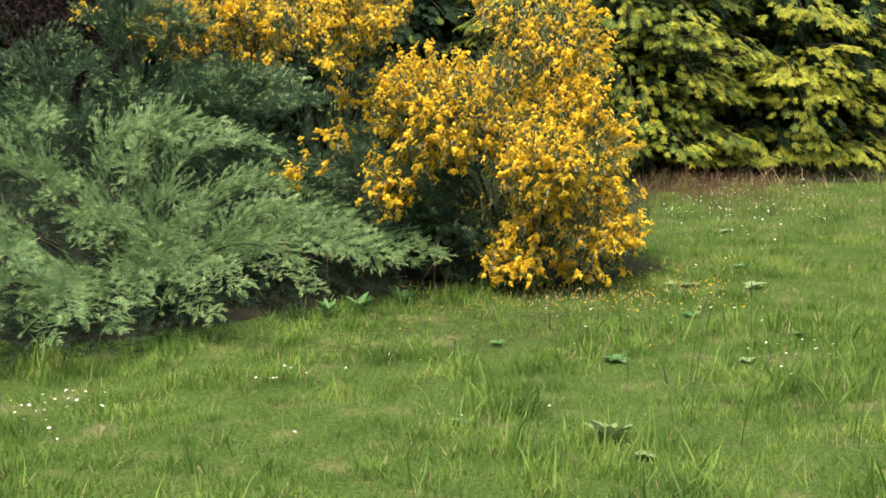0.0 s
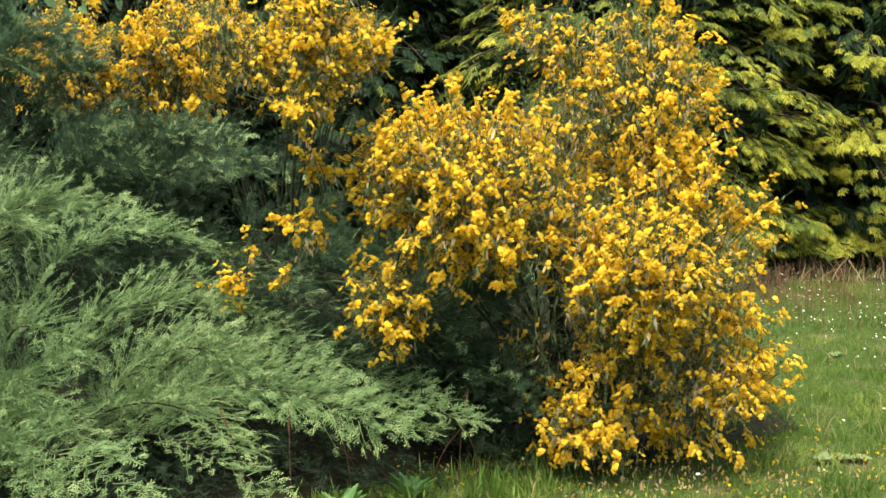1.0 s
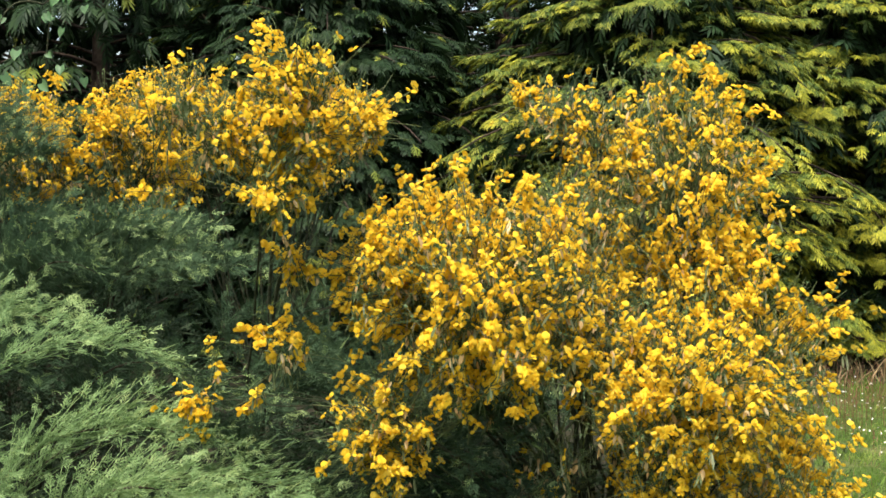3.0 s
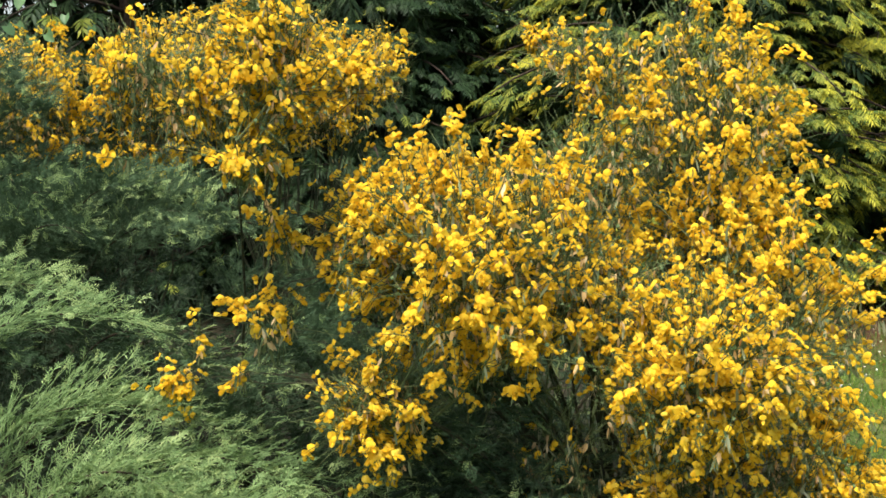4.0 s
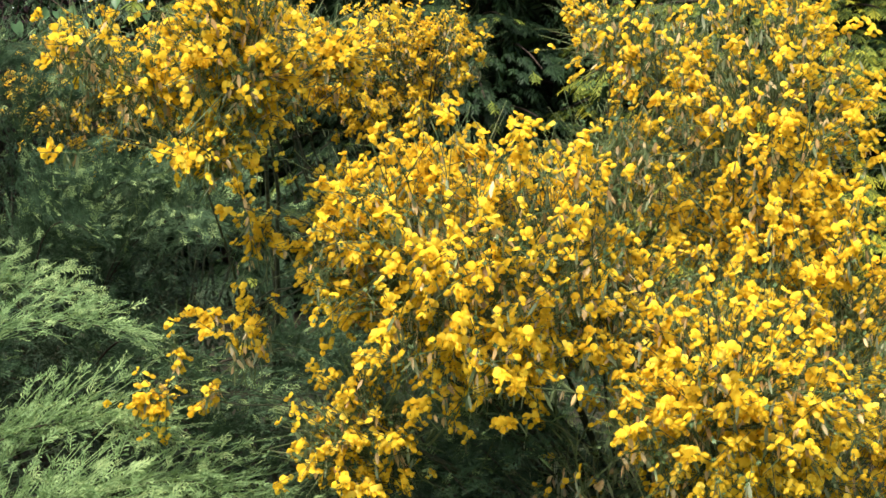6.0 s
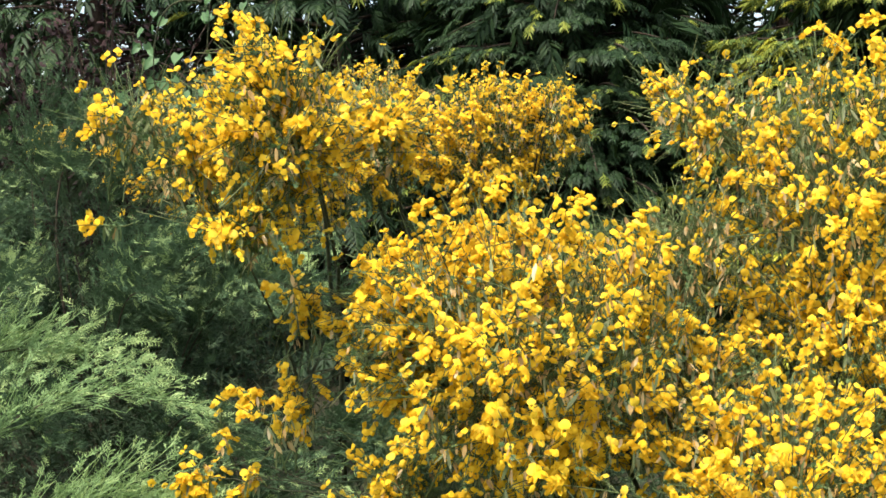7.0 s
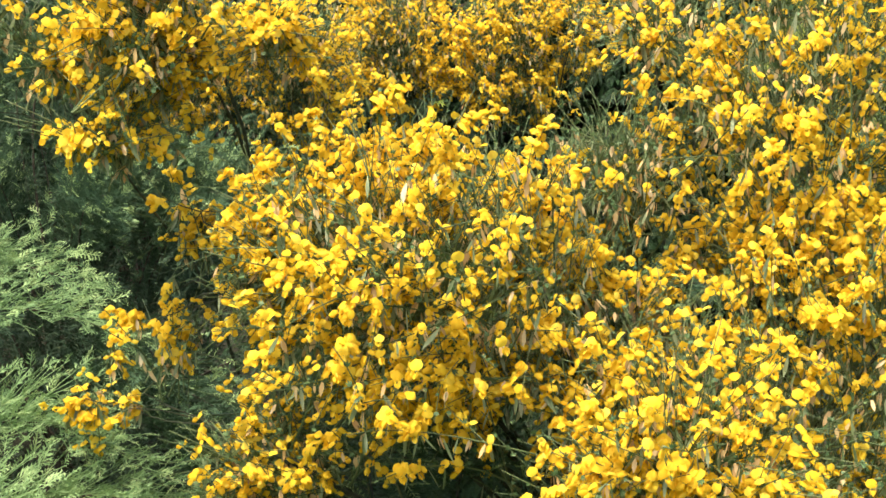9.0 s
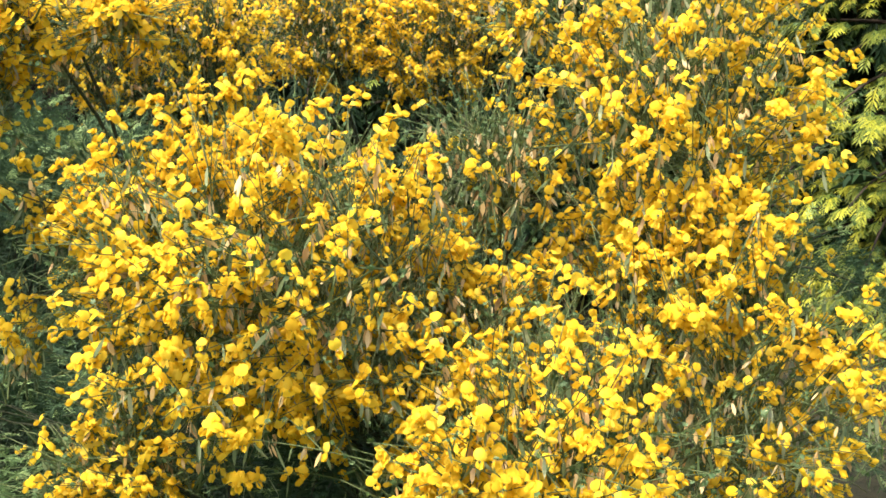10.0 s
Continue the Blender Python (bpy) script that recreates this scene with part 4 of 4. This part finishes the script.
grass = tagged(new("grass", s.mesh("grass", [M_GRASS, M_STRAW])), "short green lawn grass with dry blades between", "grass", "", "stuff")


# ---- flowers and weeds in the lawn ----
def wheel(petals, inner, outer, wide, lift):
    """Petals in a ring round the z axis."""
    one = grid_shape(lambda u, w: (w * wide * np.sin(u * 2.6 + 0.4), inner + (outer - inner) * u, lift * u + 0.04 * w * w), 3, 2)
    out = []
    for i in range(petals):
        a = i * 2 * math.pi / petals
        r = np.array([[math.cos(a), -math.sin(a), 0], [math.sin(a), math.cos(a), 0], [0, 0, 1]])
        out.append((one[0] @ r.T, one[1], one[2]))
    return joined(*out)


def dome(radius, height, mat=0):
    v = [(0, 0, height)] + [(radius * math.cos(i * math.pi / 4), radius * math.sin(i * math.pi / 4), 0) for i in range(8)]
    return np.array(v), np.array([[0, 1 + i, 1 + (i + 1) % 8] for i in range(8)]), np.full(8, mat)


def one_mesh(name, shape, mats, move=(0, 0, 0), size=1.0):
    s = Soup()
    s.add(shape[0] * size + np.array(move), shape[1], shape[2])
    return s.mesh(name, mats)


def daisy(place, tall, label):
    top = thing("daisy", place, label, "flower", "daisies in the lawn")
    s = Soup()
    s.tubes(np.array([[[0, 0, -0.01], [0.004, 0, tall * 0.5], [0.002, 0.003, tall]]]), np.array([[0.0012, 0.001, 0.001]]), 4)
    part("stem", s.mesh("stem", [M_WEED]), top)
    head = part("petal_ring", one_mesh("petal_ring", wheel(12, 0.25, 1.0, 0.20, 0.12), [M_WHITE], (0.002, 0.003, tall), 0.0074), top, "white petal ring")
    part("disc", one_mesh("disc", dome(0.36, 0.25), [M_DISC], (0.002, 0.003, tall + 0.0008), 0.0074), head, "yellow disc")
    return top


g = np.random.default_rng(101)
first = daisy((-0.43, 3.04, 0), 0.075, "small white daisy with a yellow centre in short grass")
spots = [(-1.50, 2.65, 0.17, 26), (-1.30, 2.25, 0.2, 8), (-0.5, 3.05, 0.14, 6), (1.95, 3.45, 0.25, 20), (0.9, 4.5, 0.45, 16), (1.7, 4.4, 0.4, 10), (2.0, 6.2, 0.5, 12), (0.4, 3.0, 1.0, 9)]
for cx, cy, r, many in spots:
    for _ in range(many):
        x, y = cx + g.normal() * r * 0.6, cy + g.normal() * r * 0.6
        copy_thing(first, pose(x, y, -0.02 * g.random(), g.normal() * 14, g.normal() * 14, g.uniform(0, 360)) @ Matrix.Diagonal((*[g.uniform(0.75, 1.25)] * 3, 1)))
s = Soup()
k = 300
xy = np.column_stack([2.45 + g.normal(size=k) * 0.42, 8.6 + g.normal(size=k) * 0.95])
xy = xy[(xy[:, 0] > 1.5 + 0.02 * xy[:, 1]) & (xy[:, 1] < 10.4)]
k = len(xy)
up = unit(g.normal(size=(k, 3)) * 0.3 + [0, 0, 1])
turn = frames_of(unit(g.normal(size=(k, 3))), up)
z = g.uniform(0.05, 0.11, k)
s.many(wheel(7, 0.1, 1.0, 0.3, 0.1), turn, np.column_stack([xy, z]), g.uniform(0.0045, 0.0075, k), 0)
s.many(dome(0.4, 0.3), turn, np.column_stack([xy, z]), np.full(k, 0.006), 1)
red = np.column_stack([2.35 + g.normal(size=900) * 0.45, 9.2 + g.normal(size=900) * 0.6, g.uniform(0.06, 0.2, 900)])
s.many(dome(0.5, 1.6), np.broadcast_to(np.eye(3), (900, 3, 3)), red, g.uniform(0.004, 0.009, 900), 2)
s.tubes(np.stack([red * [1, 1, 0], red * [1, 1, 0.6], red], 1), np.full((900, 3), 0.0008), 3, 2)
tagged(new("wildflowers", s.mesh("wildflowers", [M_WHITE, M_DISC, M_RUST])), "drift of white daisies and reddish sorrel by the conifers", "flowers", "", "stuff")

# fallen petals and clover heads
s = Soup()
k = 260
p = np.column_stack([g.uniform(-0.2, 1.9, k), 5.15 + g.normal(size=k) * 0.35, g.uniform(0.01, 0.04, k)])
s.many(FLOWERS_FAR[0], frames_of(unit(g.normal(size=(k, 3))), g.normal(size=(k, 3))), p, g.uniform(0.010, 0.018, k))
k = 420
p = np.column_stack([1.0 + g.normal(size=k) * 0.45, 5.02 + g.normal(size=k) * 0.22, g.uniform(0.006, 0.03, k)])
s.many(wilt_shape(), frames_of(unit(g.normal(size=(k, 3)) * [1, 1, 0.3]), g.normal(size=(k, 3)) * 0.4 + [0, 0, 1]), p, g.uniform(0.016, 0.034, k), 2)
tagged(new("fallen_petals", s.mesh("fallen_petals", [M_PETAL, M_LEAF, M_WILT])), "fallen yellow and wilted broom petals in the grass", "petals", "", "stuff")


def leaf_shape(rows, wide, curl):
    return grid_shape(lambda u, w: (w * wide * np.sin(u * 2.75 + 0.22) * (1 + 0.10 * np.sin(u * 25)), u, curl * (u - 1.35 * u * u) - 0.10 * (1 - w * w) * np.sin(u * 3)), rows, 3)


def rosette(name, place, leaves, length, wide, lift, mat, label, seed):
    g = np.random.default_rng(seed)
    top = thing(name, place, label, "weed", "weeds in the lawn")
    for i in range(leaves):
        a = i * 2.39996 + g.normal() * 0.2
        h = lift * g.uniform(0.5, 1.2)
        ob = part("leaf", one_mesh("leaf", leaf_shape(8, wide, 0.30), [mat]), top)
        way = np.array([[math.cos(a), math.sin(a), h]])
        m = frames_of(way, np.array([[0, 0, 1.0]]))[0]
        ob.matrix_local = Matrix.LocRotScale(Vector((0, 0, 0.01)), Matrix(m.tolist()).to_quaternion(), [length * g.uniform(0.35, 1.15)] * 3)
    return top


rosette("dock_plant", (-0.36, 4.62, 0), 34, 0.13, 0.15, 1.5, M_WEED, "broad-leaved dock plant growing under the juniper edge", 111)
rosette("dock_plant", (-0.12, 4.80, 0), 26, 0.12, 0.15, 1.6, M_WEED, "broad-leaved dock plant growing under the juniper edge", 112)
rosette("dock_plant", (-0.52, 4.50, 0), 22, 0.11, 0.14, 1.4, M_WEED, "broad-leaved dock plant growing under the juniper edge", 113)
rosette("mullein_rosette", (0.92, 2.25, 0), 22, 0.12, 0.20, 1.3, M_PALE, "pale woolly-leaved rosette standing in the lawn", 114)
rosette("plantain_rosette", (1.62, 5.3, 0), 13, 0.09, 0.30, 0.3, M_PALE, "pale green plantain rosette flat in the lawn", 115)
rosette("plantain_rosette", (2.0, 5.25, 0), 13, 0.09, 0.30, 0.3, M_PALE, "pale green plantain rosette flat in the lawn", 116)
rosette("plantain_rosette", (1.05, 3.5, 0), 12, 0.08, 0.30, 0.3, M_WEED, "green plantain rosette flat in the lawn", 117)
for i in range(16):
    x, y = g.uniform(0.2, 2.9), g.uniform(2.0, 8.5)
    if not in_bed(np.array(x), np.array(y)):
        rosette("plantain_rosette", (x, y, 0), 10, g.uniform(0.04, 0.075), 0.30, g.uniform(0.25, 0.5), M_WEED if i % 3 else M_PALE, "small green plantain rosette flat in the lawn", 120 + i)


def stalk(place, tall, lean, mat, label, head):
    top = thing("grass_stalk", place, label, "stalk", "tall stalks in the lawn")
    c = bezier(np.array([[0, 0, -0.01]]), np.array([[lean * 0.2, 0, tall * 0.6]]), np.array([[lean, 0.01, tall]]), 7)
    s = Soup()
    s.tubes(c, np.linspace(0.0022, 0.0012, 7)[None], 4)
    part("stem", s.mesh("stem", [mat]), top)
    s = Soup()
    d = unit(c[0, -1] - c[0, -2])
    e = c[0, -1][None] + d[None] * np.linspace(0, 0.09, 6)[:, None] * head
    s.tubes(e[None], np.array([[0.001, 0.0035, 0.004, 0.0035, 0.0025, 0.0008]]) * (0.6 + 0.4 * head), 5)
    part("seed_head", s.mesh("seed_head", [mat]), top)
    return top


for x, y, tall, lean in ((1.28, 2.45, 0.42, 0.06), (1.57, 3.4, 0.22, -0.01), (1.8, 4.05, 0.20, 0.0), (1.33, 2.9, 0.36, 0.05), (1.99, 2.95, 0.36, 0.0), (1.45, 2.2, 0.30, 0.08), (1.62, 2.3, 0.34, -0.04), (1.75, 2.6, 0.28, 0.02), (1.18, 2.15, 0.26, -0.03), (0.95, 3.6, 0.18, 0.01), (1.08, 3.2, 0.20, 0.0), (1.9, 2.15, 0.25, 0.03)):
    stalk((x, y, 0), tall, lean, M_STALK, "tall dark grass stalk standing above the lawn", 1.0)
for x, y, tall in ((-0.68, 4.62, 0.42), (-0.55, 4.72, 0.36), (-0.34, 4.85, 0.38), (-0.30, 4.95, 0.32), (0.05, 5.0, 0.36), (0.14, 5.05, 0.30), (-0.05, 5.02, 0.26)):
    stalk((x, y, 0), tall * 0.75, g.normal() * 0.08, M_RUST, "rusty dead dock stem under the juniper edge", 1.2)

# hanging climber among the dark trees
vine = thing("climbing_vine", (-2.25, 8.4, 0), "climbing vine with pale green heart-shaped leaves", "climber")
c = bezier(np.array([[0, 0, 0.0]]), np.array([[0.1, -0.1, 2.6]]), np.array([[0.22, -0.15, 2.5]]), 16)
c2 = bezier(np.array([[0.1, -0.08, 2.4]]), np.array([[-0.2, -0.2, 2.5]]), np.array([[-0.12, -0.15, 1.75]]), 16)
for q in (c, c2):
    s = Soup()
    s.tubes(q, np.linspace(0.006, 0.002, 16)[None], 5)
    part("stem", s.mesh("stem", [M_STEM]), vine)
heart = grid_shape(lambda u, w: (w * 0.46 * np.sin(u * 2.3 + 0.75) * (1 - 0.15 * u), u - 0.18 * np.abs(w) * (1 - u), 0.12 * w * w - 0.2 * u * u), 6, 5)
for i in range(44):
    q = (c, c2)[i % 2]
    p, t = along(q, np.array([0]), np.array([g.uniform(0.45, 1.0)]))
    way = unit(np.array([[g.normal() * 0.5, -0.5 + g.normal() * 0.4, -0.8]]))
    m = frames_of(way, np.array([[g.normal() * 0.4, -1.0, 0.6]]))[0]
    ob = part("leaf", one_mesh("leaf", heart, [M_VINE]), vine)
    off = g.normal(size=3) * [0.09, 0.06, 0.05]
    ob.matrix_local = Matrix.LocRotScale(Vector(p[0] + off), Matrix(m.tolist()).to_quaternion(), [g.uniform(0.04, 0.075)] * 3)
